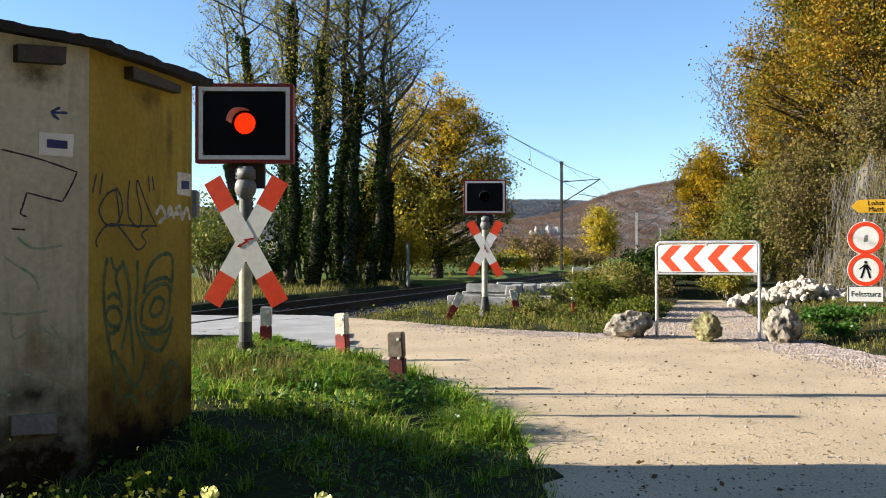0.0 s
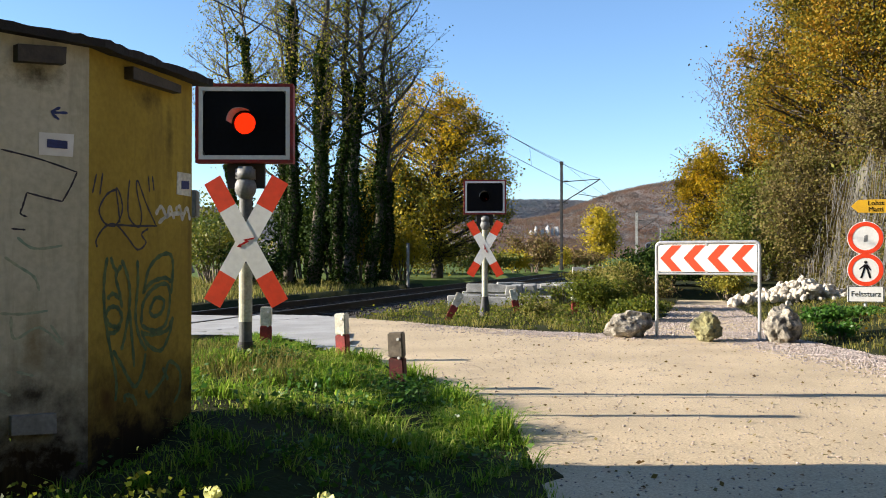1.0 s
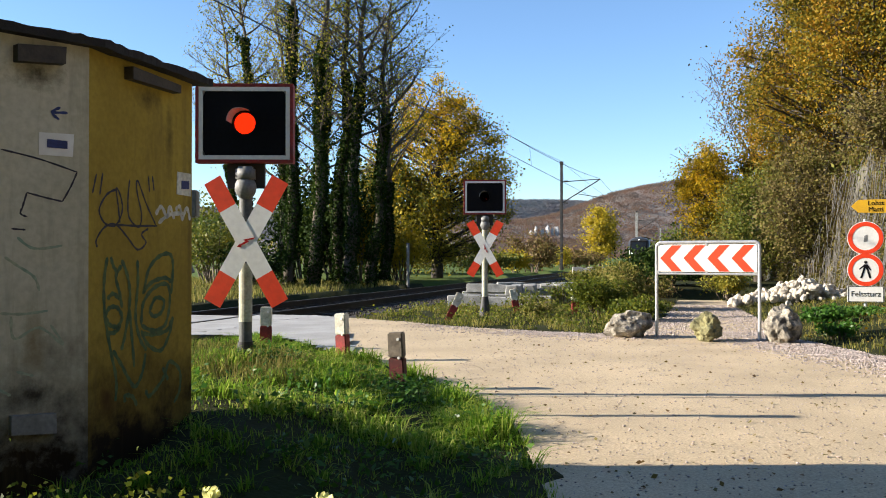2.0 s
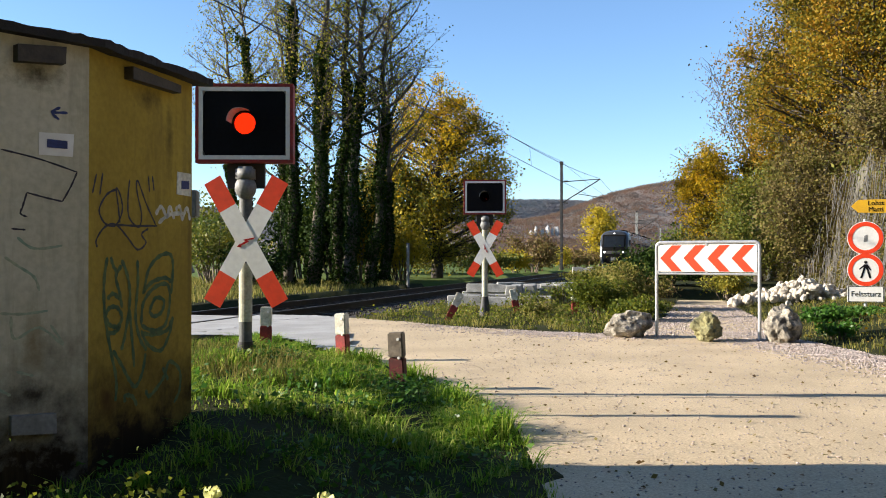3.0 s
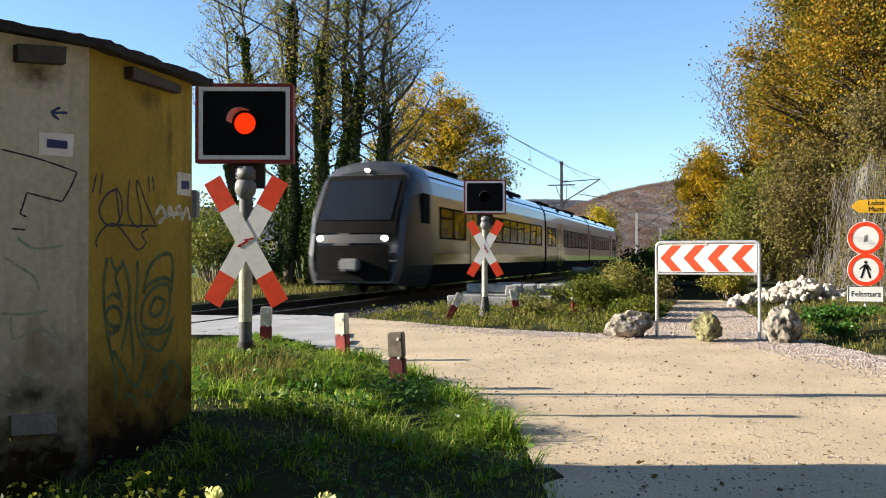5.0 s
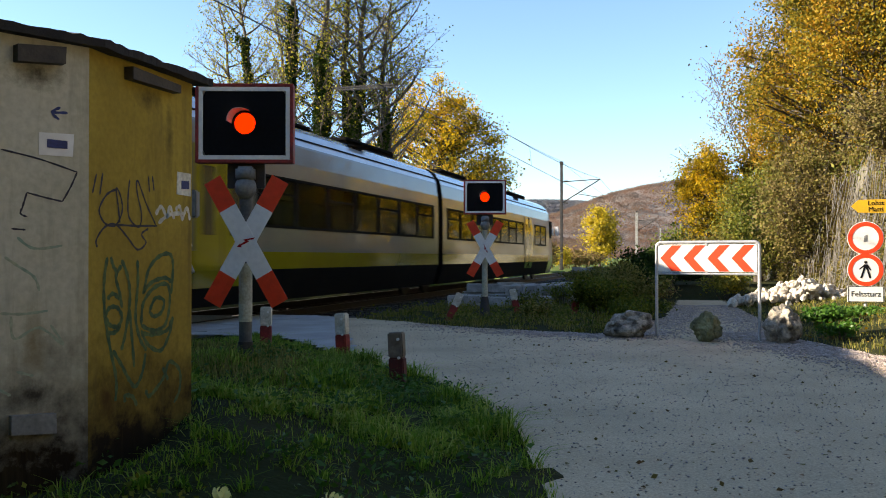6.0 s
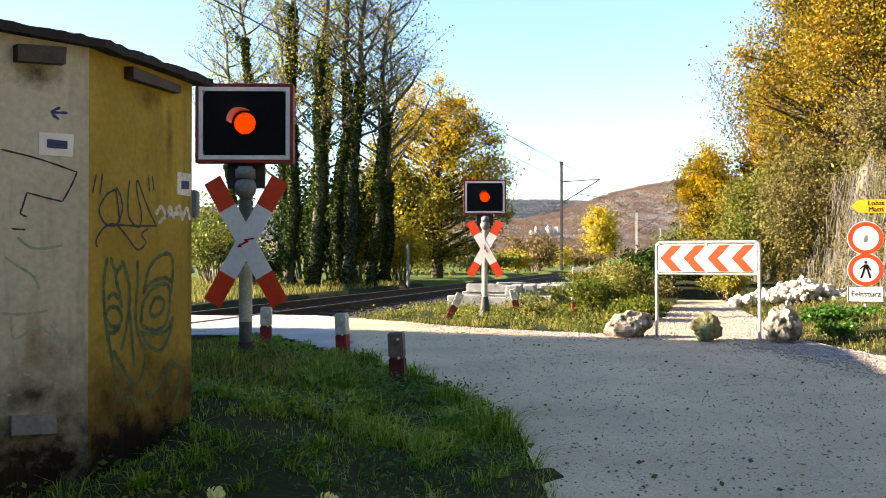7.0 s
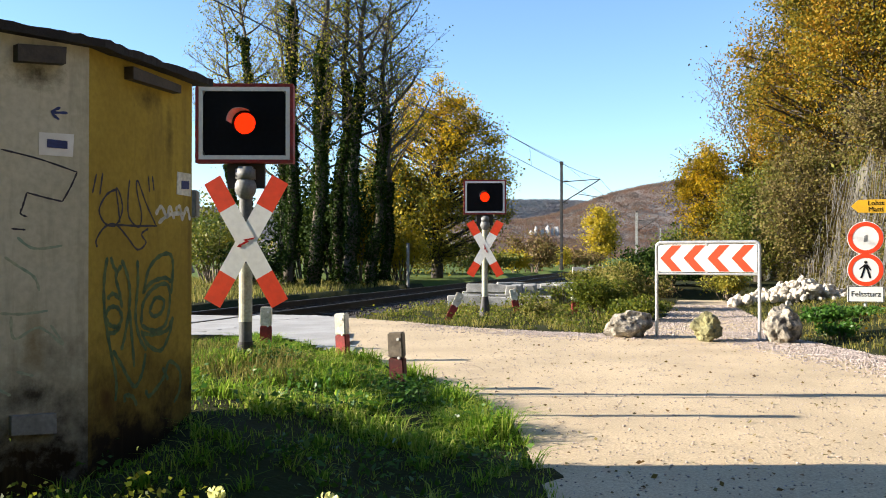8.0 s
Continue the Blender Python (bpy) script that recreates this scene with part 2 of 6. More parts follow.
def blades(name, pts, h, w, material, rng, lean=0.5, parent=None):
    """Grass: each blade a bent strip of two pieces that narrows to its tip."""
    pts = np.asarray(pts, float)
    n = len(pts)
    ang = rng.random(n) * 2 * math.pi
    hh = h * (0.5 + rng.random(n))
    ln = lean * hh * rng.random(n)
    dx, dy = np.cos(ang), np.sin(ang)
    ww = w * (0.6 + 0.8 * rng.random(n))
    px, py = -dy * ww / 2, dx * ww / 2
    P = np.zeros((n, 5, 3))
    for i, (f, g, k) in enumerate(((0, 0, 1), (0, 0, -1), (0.6, 0.35, -0.7), (0.6, 0.35, 0.7), (1.0, 1.0, 0))):
        P[:, i, 0] = pts[:, 0] + dx * ln * g + px * k
        P[:, i, 1] = pts[:, 1] + dy * ln * g + py * k
        P[:, i, 2] = pts[:, 2] + hh * f * (1 - 0.25 * g * lean)
    me = bpy.data.meshes.new(name)
    me.vertices.add(n * 5)
    me.vertices.foreach_set("co", P.ravel())
    idx = (np.arange(n)[:, None] * 5 + np.array([0, 1, 2, 3, 3, 2, 4])[None]).astype(np.int32)
    me.loops.add(n * 7)
    me.loops.foreach_set("vertex_index", idx.ravel())
    me.polygons.add(n * 2)
    st = (np.arange(n)[:, None] * 7 + np.array([0, 4])[None]).astype(np.int32)
    me.polygons.foreach_set("loop_start", st.ravel())
    me.update(calc_edges=True)
    me.materials.append(material)
    ob = new(name, me)
    ob.parent = parent
    return ob


def stones(name, pts, sizes, material, rng, parent=None, squash=0.7):
    """Many small angular stones in one mesh."""
    base = [(1, 0, 0), (-1, 0, 0), (0, 1, 0), (0, -1, 0), (0, 0, 1), (0, 0, -1), (.6, .6, .6), (-.6, -.6, .6)]
    base = np.array(base)
    tri = [(0, 2, 6), (2, 4, 6), (4, 0, 6), (1, 3, 7), (3, 4, 7), (4, 1, 7), (2, 1, 4), (3, 0, 4), (0, 5, 2), (2, 5, 1), (1, 5, 3), (3, 5, 0)]
    n = len(pts)
    V = base[None] * (0.7 + 0.6 * rng.random((n, 8, 1)))
    a = rng.random(n) * 6.28
    ca, sa = np.cos(a)[:, None], np.sin(a)[:, None]
    sz = np.asarray(sizes, float).reshape(-1, 1) * 0.5
    sx = sz * (0.7 + 0.6 * rng.random((n, 1)))
    X, Y, Z = V[..., 0] * sx, V[..., 1] * sz, V[..., 2] * sz * squash
    co = np.stack([X * ca - Y * sa, X * sa + Y * ca, Z], -1) + np.asarray(pts)[:, None]
    F = (np.arange(n)[:, None, None] * 8 + np.array(tri)[None]).astype(np.int32)
    me = bpy.data.meshes.new(name)
    me.vertices.add(n * 8)
    me.vertices.foreach_set("co", co.ravel())
    k = n * len(tri)
    me.loops.add(k * 3)
    me.loops.foreach_set("vertex_index", F.ravel())
    me.polygons.add(k)
    me.polygons.foreach_set("loop_start", np.arange(0, k * 3, 3, dtype=np.int32))
    me.update(calc_edges=True)
    me.materials.append(material)
    ob = new(name, me)
    ob.parent = parent
    return ob


# ---- plan ----
TH = math.atan(466 / 1560)
TS, TC = math.sin(TH), math.cos(TH)
AX0 = -9.03   # the track's axis where it crosses the camera's plane
RAILZ = 0.05


def on_track(d, off=0.0, z=RAILZ):
    """A point d metres along the track, off metres to its camera side."""
    return Vector((AX0 + d * TS + off * TC, d * TC - off * TS, z))


TRACK = Matrix.Translation((AX0, 0, 0)) @ Matrix.Rotation(-TH, 4, "Z")


def off_track(x, y):
    return (x - AX0) * TC - y * TS


EDGE = [(-2.0, -40.0), (-0.3, 0.0), (0.50, 2.0), (0.55, 4.1), (0.58, 5.0), (0.42, 6.2), (0.04, 7.6), (-0.74, 9.3), (-2.2, 11.7), (-9.0, 13.2)]   # grass meets road
FAR = [(-9.0, 17.2), (-3.2, 16.6), (-2.0, 15.6), (0.15, 13.8), (2.2, 12.6), (2.9, 13.4), (4.2, 16.5), (6.0, 22.5), (7.1, 22.5), (5.9, 17.0), (4.7, 11.8), (4.9, 9.6), (5.6, 6.5), (6.6, 3.0), (6.6, -40)]
ROADPOLY = EDGE + FAR


def inside(x, y, poly):
    c, j = False, len(poly) - 1
    for i in range(len(poly)):
        (x1, y1), (x2, y2) = poly[i], poly[j]
        if (y1 > y) != (y2 > y) and x < (x2 - x1) * (y - y1) / (y2 - y1) + x1:
            c = not c
        j = i
    return c


def dist_line(x, y, line):
    best = 1e9
    for (x1, y1), (x2, y2) in zip(line, line[1:]):
        dx, dy = x2 - x1, y2 - y1
        t = max(0, min(1, ((x - x1) * dx + (y - y1) * dy) / (dx * dx + dy * dy)))
        best = min(best, math.hypot(x - x1 - t * dx, y - y1 - t * dy))
    return best


def smooth(t):
    t = max(0.0, min(1.0, t))
    return t * t * (3 - 2 * t)


CLIFF = [(8.3, -40.0), (8.3, 6.0), (8.8, 15.0), (9.3, 19.0), (10.2, 25.0), (13.0, 36.0), (20.0, 60.0), (36.0, 110.0)]


def cliff_x(y):
    pts = CLIFF
    if y <= pts[0][1]:
        return pts[0][0]
    for (x1, y1), (x2, y2) in zip(pts, pts[1:]):
        if y <= y2:
            return x1 + (x2 - x1) * (y - y1) / (y2 - y1)
    return pts[-1][0] + (y - pts[-1][1]) * 0.33


def ground_z(x, y):
    if y > 170 or abs(x) > 150:
        return -0.1
    if inside(x, y, ROADPOLY):
        return -0.03
    z = 0.0
    if 0 < y < 14 and x < 1.0:
        d = dist_line(x, y, EDGE)
        z = 0.27 * smooth((d - 0.25) / 1.5) * smooth((10.0 - y) / 2.5) * smooth((y - 2.2) / 1.6) * (0.3 + 0.7 * smooth((x + 1.75) / 0.7 + max(0.0, y - 4.4) * 1.2))
    if 4.4 < x < cliff_x(y) and y < 30:
        z += 0.3 * smooth((dist_line(x, y, FAR) - 0.1) / 3.0)
    o = off_track(x, y)
    if o < -4:
        z += 0.15 * smooth((-o - 4) / 6)
    if abs(o) < 2.6 and y > 5:
        z = min(z, -0.22)
    z += 0.03 * noise.noise(Vector((x * 1.3, y * 1.3, 0)))
    if 3 < y < 11 and x < 0.6:
        z += 0.05 * noise.noise(Vector((x * 2.6, y * 2.6, 8))) * smooth(dist_line(x, y, EDGE) / 0.5)
    return z


# ---- large structure ----
def axis_steps(lo, hi, fine_lo, fine_hi, step):
    out, v, s = [], fine_lo, step
    while v > lo:
        s *= 1.13
        v -= s
        out.append(max(v, lo))
    out = out[::-1]
    out += list(np.arange(fine_lo, fine_hi, step))
    v, s = fine_hi, step
    while v < hi:
        out.append(v)
        s *= 1.13
        v += s
    return out + [hi]


def grid_mesh(name, xs, ys, fz, material, keep=None):
    verts = [(x, y, fz(x, y)) for y in ys for x in xs]
    nx = len(xs)
    faces = []
    for j in range(len(ys) - 1):
        for i in range(nx - 1):
            if keep and not keep((xs[i] + xs[i + 1]) / 2, (ys[j] + ys[j + 1]) / 2):
                continue
            a = j * nx + i
            faces.append((a, a + 1, a + nx + 1, a + nx))
    ob = raw(name, verts, faces, material, smooth=True)
    return ob


ground = grid_mesh("ground", axis_steps(-1800, 1800, -6, 9, 0.16), axis_steps(-300, 3000, 2.5, 20, 0.16), ground_z, GROUND)
ground.data.materials.append(MEADOW)
for face in ground.data.polygons:
    if face.center.y > 36 or off_track(face.center.x, face.center.y) < -22:
        face.material_index = 1
tagged(ground, "rough grassy verge and meadow soil", "ground", kind="structure")


def road_z(x, y):
    z = 0.012 * noise.noise(Vector((x * 0.7, y * 0.7, 3))) + 0.006 * noise.noise(Vector((x * 3, y * 3, 5)))
    return z + RAILZ * smooth((y - 10 + max(0, x) * 2) / 4) * smooth((1.5 - x) / 3)


def is_crossing(x, y):
    return x < -1.3 - (y - 12) * 0.15 and y > 10


road = grid_mesh("road", list(np.arange(-3, 9.05, 0.12)), list(np.arange(-30, 3, 1.0)) + list(np.arange(3, 26.1, 0.12)), road_z, ROAD,
                 lambda x, y: (inside(x, y, ROADPOLY) or dist_line(x, y, EDGE) < 0.07) and not is_crossing(x, y) and off_track(x, y) > 2.0)
tagged(road, "sandy unpaved road with trodden gravel and dry leaves", "road", kind="structure")
asph = grid_mesh("road_crossing", list(np.arange(-11, -0.5, 0.12)), list(np.arange(10, 17.5, 0.12)), lambda x, y: RAILZ * smooth((y - 9) / 3) + 0.002, ASPHALT,
                 lambda x, y: inside(x, y, ROADPOLY) and is_crossing(x, y) and abs(off_track(x, y)) > 1.9)
tagged(asph, "pale worn asphalt of the level crossing", "road", kind="structure")


# track: bed of ballast, sleepers, rails
def build_track():
    bm = bmesh.new()
    prof = [(-2.7, -0.38), (-1.75, -0.13), (1.75, -0.13), (2.7, -0.38)]
    rows = [[bm.verts.new((x, y, z)) for x, z in prof] for y in (-60, -20, 0, 20, 60, 120, 220, 400)]
    for a, b in zip(rows, rows[1:]):
        for i in range(3):
            bm.faces.new((a[i], a[i + 1], b[i + 1], b[i]))
    bed = part("track_bed", bm, BALLAST)
    bed.matrix_world = TRACK
    tagged(bed, "dark ballast bed under the rails", "track bed", kind="structure")
    rng = np.random.default_rng(5)
    n = 15000
    y = 8 + 62 * rng.random(n) ** 1.6
    x = -2.6 + 5.2 * rng.random(n)
    z = np.where(np.abs(x) < 1.75, -0.125, -0.125 - (np.abs(x) - 1.75) * 0.26)
    keep = ~((y < 19.5) & (y > 9))
    st = stones("ballast", np.stack([x, y, z], 1)[keep], (0.05 + 0.05 * rng.random(n))[keep], BALLAST, rng)
    st.matrix_world = TRACK
    tagged(st, "dark angular ballast stones along the track", "ballast", kind="stuff")
    track = thing("railway_track", TRACK, "single railway track with rusty rails on dark sleepers", "railway track", kind="structure")
    for s in (-1, 1):
        bm = bmesh.new()
        for w, z0, z1 in ((0.07, RAILZ - 0.04, RAILZ), (0.02, RAILZ - 0.13, RAILZ - 0.04), (0.14, RAILZ - 0.15, RAILZ - 0.13)):
            add_box(bm, (s * 0.753, 170, (z0 + z1) / 2), (w, 460, z1 - z0))
        r = part("rail", bm, RAIL, track, "rusty steel rail")
        bm = bmesh.new()
        add_box(bm, (s * 0.753, 170, RAILZ + 0.002), (0.045, 460, 0.004))
        part("rail_head", bm, RAILTOP, r, "polished running surface")
    bm = bmesh.new()
    add_box(bm, (0, 0, -0.185), (2.5, 0.26, 0.16), 0, 0.02)
    first = part("sleeper", bm, DARK, track)
    for i in range(1, 160):
        o = first.copy()
        scene.collection.objects.link(o)
        o.location = (0, 19.8 + i * 0.6 if i < 130 else -8 - (i - 130) * 0.6, 0)
    first.location = (0, 19.8, 0)
    # crossing panels between the rails, with the open flange grooves
    for off, w in ((0, 1.34), (1.35, 1.05), (-1.35, 1.05)):
        for k in range(6):
            box("crossing_panel", (off, 10.1 + k * 1.2 + (0.5 if off else 0), -0.045), (w, 1.185, 0.18), ASPHALT, track, bevel=0.01)


build_track()


# ---- hut ----
def wall_mat(name, base, other):
    """Old painted render: broad stains, rising damp with a ragged edge, fine grain."""
    m = mat(name, base, other, rough=0.92, scale=1.3, fine=34, bump=0.16, dist=0.006, vary=0.13, spec=0.15)
    nt = m.node_tree
    n, l = nt.nodes, nt.links
    p = n["Principled BSDF"]
    src = p.inputs["Base Color"].links[0].from_socket
    tc = n.new("ShaderNodeTexCoord")
    sx = n.new("ShaderNodeSeparateXYZ")
    l.new(tc.outputs["Object"], sx.inputs[0])
    ns = n.new("ShaderNodeTexNoise")
    ns.inputs["Scale"].default_value, ns.inputs["Detail"].default_value, ns.inputs["Roughness"].default_value = 5.0, 8.0, 0.7
    l.new(tc.outputs["Object"], ns.inputs["Vector"])
    ma = n.new("ShaderNodeMath")
    ma.operation = "MULTIPLY_ADD"
    l.new(ns.outputs["Fac"], ma.inputs[0])
    ma.inputs[1].default_value = -1.1
    l.new(sx.outputs["Z"], ma.inputs[2])
    mr = n.new("ShaderNodeMapRange")
    mr.inputs["From Min"].default_value, mr.inputs["From Max"].default_value = -0.34, 0.22
    mr.inputs["To Min"].default_value, mr.inputs["To Max"].default_value = 1.0, 0.0
    l.new(ma.outputs[0], mr.inputs["Value"])
    mx = n.new("ShaderNodeMix")
    mx.data_type = "RGBA"
    l.new(mr.outputs["Result"], mx.inputs["Factor"])
    l.new(src, mx.inputs["A"])
    mx.inputs["B"].default_value = (0.018, 0.010, 0.0035, 1)
    # long dark runs left by rain water, and small chips
    mp = n.new("ShaderNodeMapping")
    mp.inputs["Scale"].default_value = (9.0, 9.0, 0.9)
    l.new(tc.outputs["Object"], mp.inputs["Vector"])
    runs = n.new("ShaderNodeTexNoise")
    runs.inputs["Scale"].default_value, runs.inputs["Detail"].default_value, runs.inputs["Roughness"].default_value = 1.0, 8.0, 0.65
    l.new(mp.outputs[0], runs.inputs["Vector"])
    rr = n.new("ShaderNodeMapRange")
    rr.inputs["From Min"].default_value, rr.inputs["From Max"].default_value = 0.52, 0.78
    rr.inputs["To Min"].default_value, rr.inputs["To Max"].default_value = 0.0, 0.5
    l.new(runs.outputs["Fac"], rr.inputs["Value"])
    m2 = n.new("ShaderNodeMix")
    m2.data_type = "RGBA"
    l.new(rr.outputs["Result"], m2.inputs["Factor"])
    l.new(mx.outputs["Result"], m2.inputs["A"])
    m2.inputs["B"].default_value = (0.10, 0.07, 0.03, 1)
    l.new(m2.outputs["Result"], p.inputs["Base Color"])
    return m


WALL_Y = wall_mat("yellow_render", (0.40, 0.285, 0.05), (0.27, 0.185, 0.032))
WALL_W = wall_mat("cream_render", (0.52, 0.485, 0.37), (0.42, 0.38, 0.27))
ROOFING = mat("roofing_felt", (0.025, 0.02, 0.017), (0.015, 0.012, 0.01), rough=0.9, scale=6, fine=50, bump=0.4)
# dark brown for the niches' shade, and for the rusty insulators
SHADE_RUST = mat("niche_shade_rust_metal", (0.06, 0.045, 0.028), (0.03, 0.022, 0.014), rough=0.7, scale=9, bump=0.2)
SCRIBBLE_DARK = mat("dark_spray_paint", (0.03, 0.025, 0.04), rough=0.7, bump=0, vary=0.4)
SCRIBBLE_GREEN = mat("green_spray_paint", (0.012, 0.055, 0.016), (0.07, 0.11, 0.028), rough=0.7, bump=0, vary=0.4, scale=12)
SCRIBBLE_TEAL = mat("faded_teal_spray_paint", (0.22, 0.30, 0.22), (0.33, 0.35, 0.24), rough=0.8, bump=0, scale=10)

HB, HC = Vector((-1.56, 3.88, 0)), Vector((-1.34, 4.70, 0))   # near and far corner of the yellow wall
HA = HB + Vector((-0.70, -0.74, 0)) * 1.25
HD = HC + Vector((-1.2, 0.05, 0))
HE = HD + Vector((-0.9, -0.5, 0))
HF = HA + Vector((-0.9, 0.2, 0))
HTOP = 2.035


def hut():
    t = thing("transformer_hut", Matrix.Identity(4), "small old rendered hut with yellow and cream walls, graffiti and damp", "hut")
    pts = [HA, HB, HC, HD, HE, HF]
    mats = [WALL_W, WALL_Y, WALL_Y, WALL_Y, WALL_W, WALL_W]
    cen = sum(pts, Vector()) / 6
    for i, p in enumerate(pts):
        q = pts[(i + 1) % 6]
        d = (q - p).normalized()
        p = p + d * (0.05 if i == 2 else 0.0)
        nrm = Vector((d.y, -d.x, 0))
        bm = bmesh.new()
        L = (q - p).length
        bmesh.ops.create_grid(bm, x_segments=12, y_segments=16, size=0.5)
        mt = Matrix(((d.x * L, 0, nrm.x, (p.x + q.x) / 2), (d.y * L, 0, nrm.y, (p.y + q.y) / 2), (0, HTOP + 0.3, 0, HTOP / 2 - 0.15), (0, 0, 0, 1)))
        bmesh.ops.transform(bm, matrix=mt, verts=bm.verts)
        r = bmesh.ops.extrude_face_region(bm, geom=bm.faces[:])
        bmesh.ops.translate(bm, vec=-nrm * 0.12, verts=[v for v in r["geom"] if isinstance(v, bmesh.types.BMVert)])
        bmesh.ops.recalc_face_normals(bm, faces=bm.faces)
        part("wall", bm, mats[i], t, ("cream" if mats[i] is WALL_W else "yellow") + " rendered wall with damp at its foot")
    # roof: a slab that hangs over, rising a little to the ridge
    bm = bmesh.new()
    out = [cen + (p - cen) * (1 + 0.07 / (p - cen).length) for p in pts]
    out[2] = HC + Vector((0.10, 0.06, 0))
    # worn, mossy eaves: the rim is cut into short uneven pieces
    rim = []
    for k in range(6):
        a, b = out[k], out[(k + 1) % 6]
        m = max(4, int((b - a).length / 0.035))
        for q in range(m):
            p = a.lerp(b, q / m)
            w = 0.005 * noise.noise(p * 9) + 0.007 * noise.noise(p * 31)
            rim.append((p + (p - cen).normalized() * w, 0.010 * noise.noise(p * 14 + Vector((3, 0, 0))), 0.006 * noise.noise(p * 8) + 0.012 * noise.noise(p * 37)))
    lo = [bm.verts.new((p.x, p.y, HTOP - 0.012 + u)) for p, u, v in rim]
    hi = [bm.verts.new((p.x, p.y, HTOP + 0.026 + v)) for p, u, v in rim]
    top = bm.verts.new((cen.x, cen.y, HTOP + 0.14))
    bm.faces.new(lo[::-1])
    for k in range(len(rim)):
        j = (k + 1) % len(rim)
        bm.faces.new((lo[k], lo[j], hi[j], hi[k]))
        bm.faces.new((hi[k], hi[j], top))
    part("roof", bm, ROOFING, t, "dark roofing felt with a ragged edge")
    return t


HUT = hut()


def wall_frame(p, q):
    """Local frame of a wall: x along it, z up, -y outwards."""
    d = (q - p).normalized()
    nrm = Vector((d.y, -d.x, 0))
    return Matrix(((d.x, -nrm.x, 0, p.x), (d.y, -nrm.y, 0, p.y), (0, 0, 1, 0), (0, 0, 0, 1)))


def wall_uv(p, q, px, py):
    """Where the line of sight through a place of the picture plane (1568 wide) meets a wall: along it, and its height."""
    d = (q - p).normalized()
    k = (px - 784) / 1560
    # eye + s*(k, 1) = p + u*d
    den = d.x - k * d.y
    u = (k * p.y - p.x) / den
    s = p.y + u * d.y
    return u, EYE[2] + (455 - py) / 1560 * s


FY, FW = wall_frame(HB, HC), wall_frame(HA, HB)


def stroke(pts, w, material, frm, p, q, name="graffiti_line", lift=0.0015):
    """A sprayed line on a wall, as a thin flat band along a smooth curve."""
    uv = [wall_uv(p, q, *a) for a in pts]
    fine = []
    n = len(uv)
    for i in range(n - 1):
        a, b, c, d = uv[max(i - 1, 0)], uv[i], uv[i + 1], uv[min(i + 2, n - 1)]
        for k in range(6):
            t = k / 6
            fine.append(tuple(0.5 * (2 * b[j] + (c[j] - a[j]) * t + (2 * a[j] - 5 * b[j] + 4 * c[j] - d[j]) * t * t + (3 * b[j] - a[j] - 3 * c[j] + d[j]) * t ** 3) for j in (0, 1)))
    fine.append(uv[-1])
    bm = bmesh.new()
    prev = None
    for i, (u, z) in enumerate(fine):
        a, b = fine[max(i - 1, 0)], fine[min(i + 1, len(fine) - 1)]
        dx, dz = b[0] - a[0], b[1] - a[1]
        ln = math.hypot(dx, dz) or 1
        ww = w * (0.75 + 0.4 * math.sin(i * 0.9) ** 2) * (0.5 if i in (0, len(fine) - 1) else 1)
        cur = [bm.verts.new((u - dz / ln * ww / 2, -lift, z + dx / ln * ww / 2)), bm.verts.new((u + dz / ln * ww / 2, -lift, z - dx / ln * ww / 2))]
        if prev:
            bm.faces.new((prev[0], prev[1], cur[1], cur[0]))
        prev = cur
    bmesh.ops.transform(bm, matrix=frm, verts=bm.verts)
    return part(name, bm, material, HUT)


def quad_on_wall(name, pts, y, material, frm, p, q, label=""):
    bm = bmesh.new()
    vs = [bm.verts.new((*[wall_uv(p, q, *a)[0]], 0, wall_uv(p, q, *a)[1])) for a in pts]
    f = bm.faces.new(vs)
    r = bmesh.ops.extrude_face_region(bm, geom=[f])
    bmesh.ops.translate(bm, vec=(0, -y, 0), verts=[v for v in r["geom"] if isinstance(v, bmesh.types.BMVert)])
    bmesh.ops.recalc_face_normals(bm, faces=bm.faces)
    bmesh.ops.transform(bm, matrix=frm, verts=bm.verts)
    return part(name, bm, material, HUT, label)


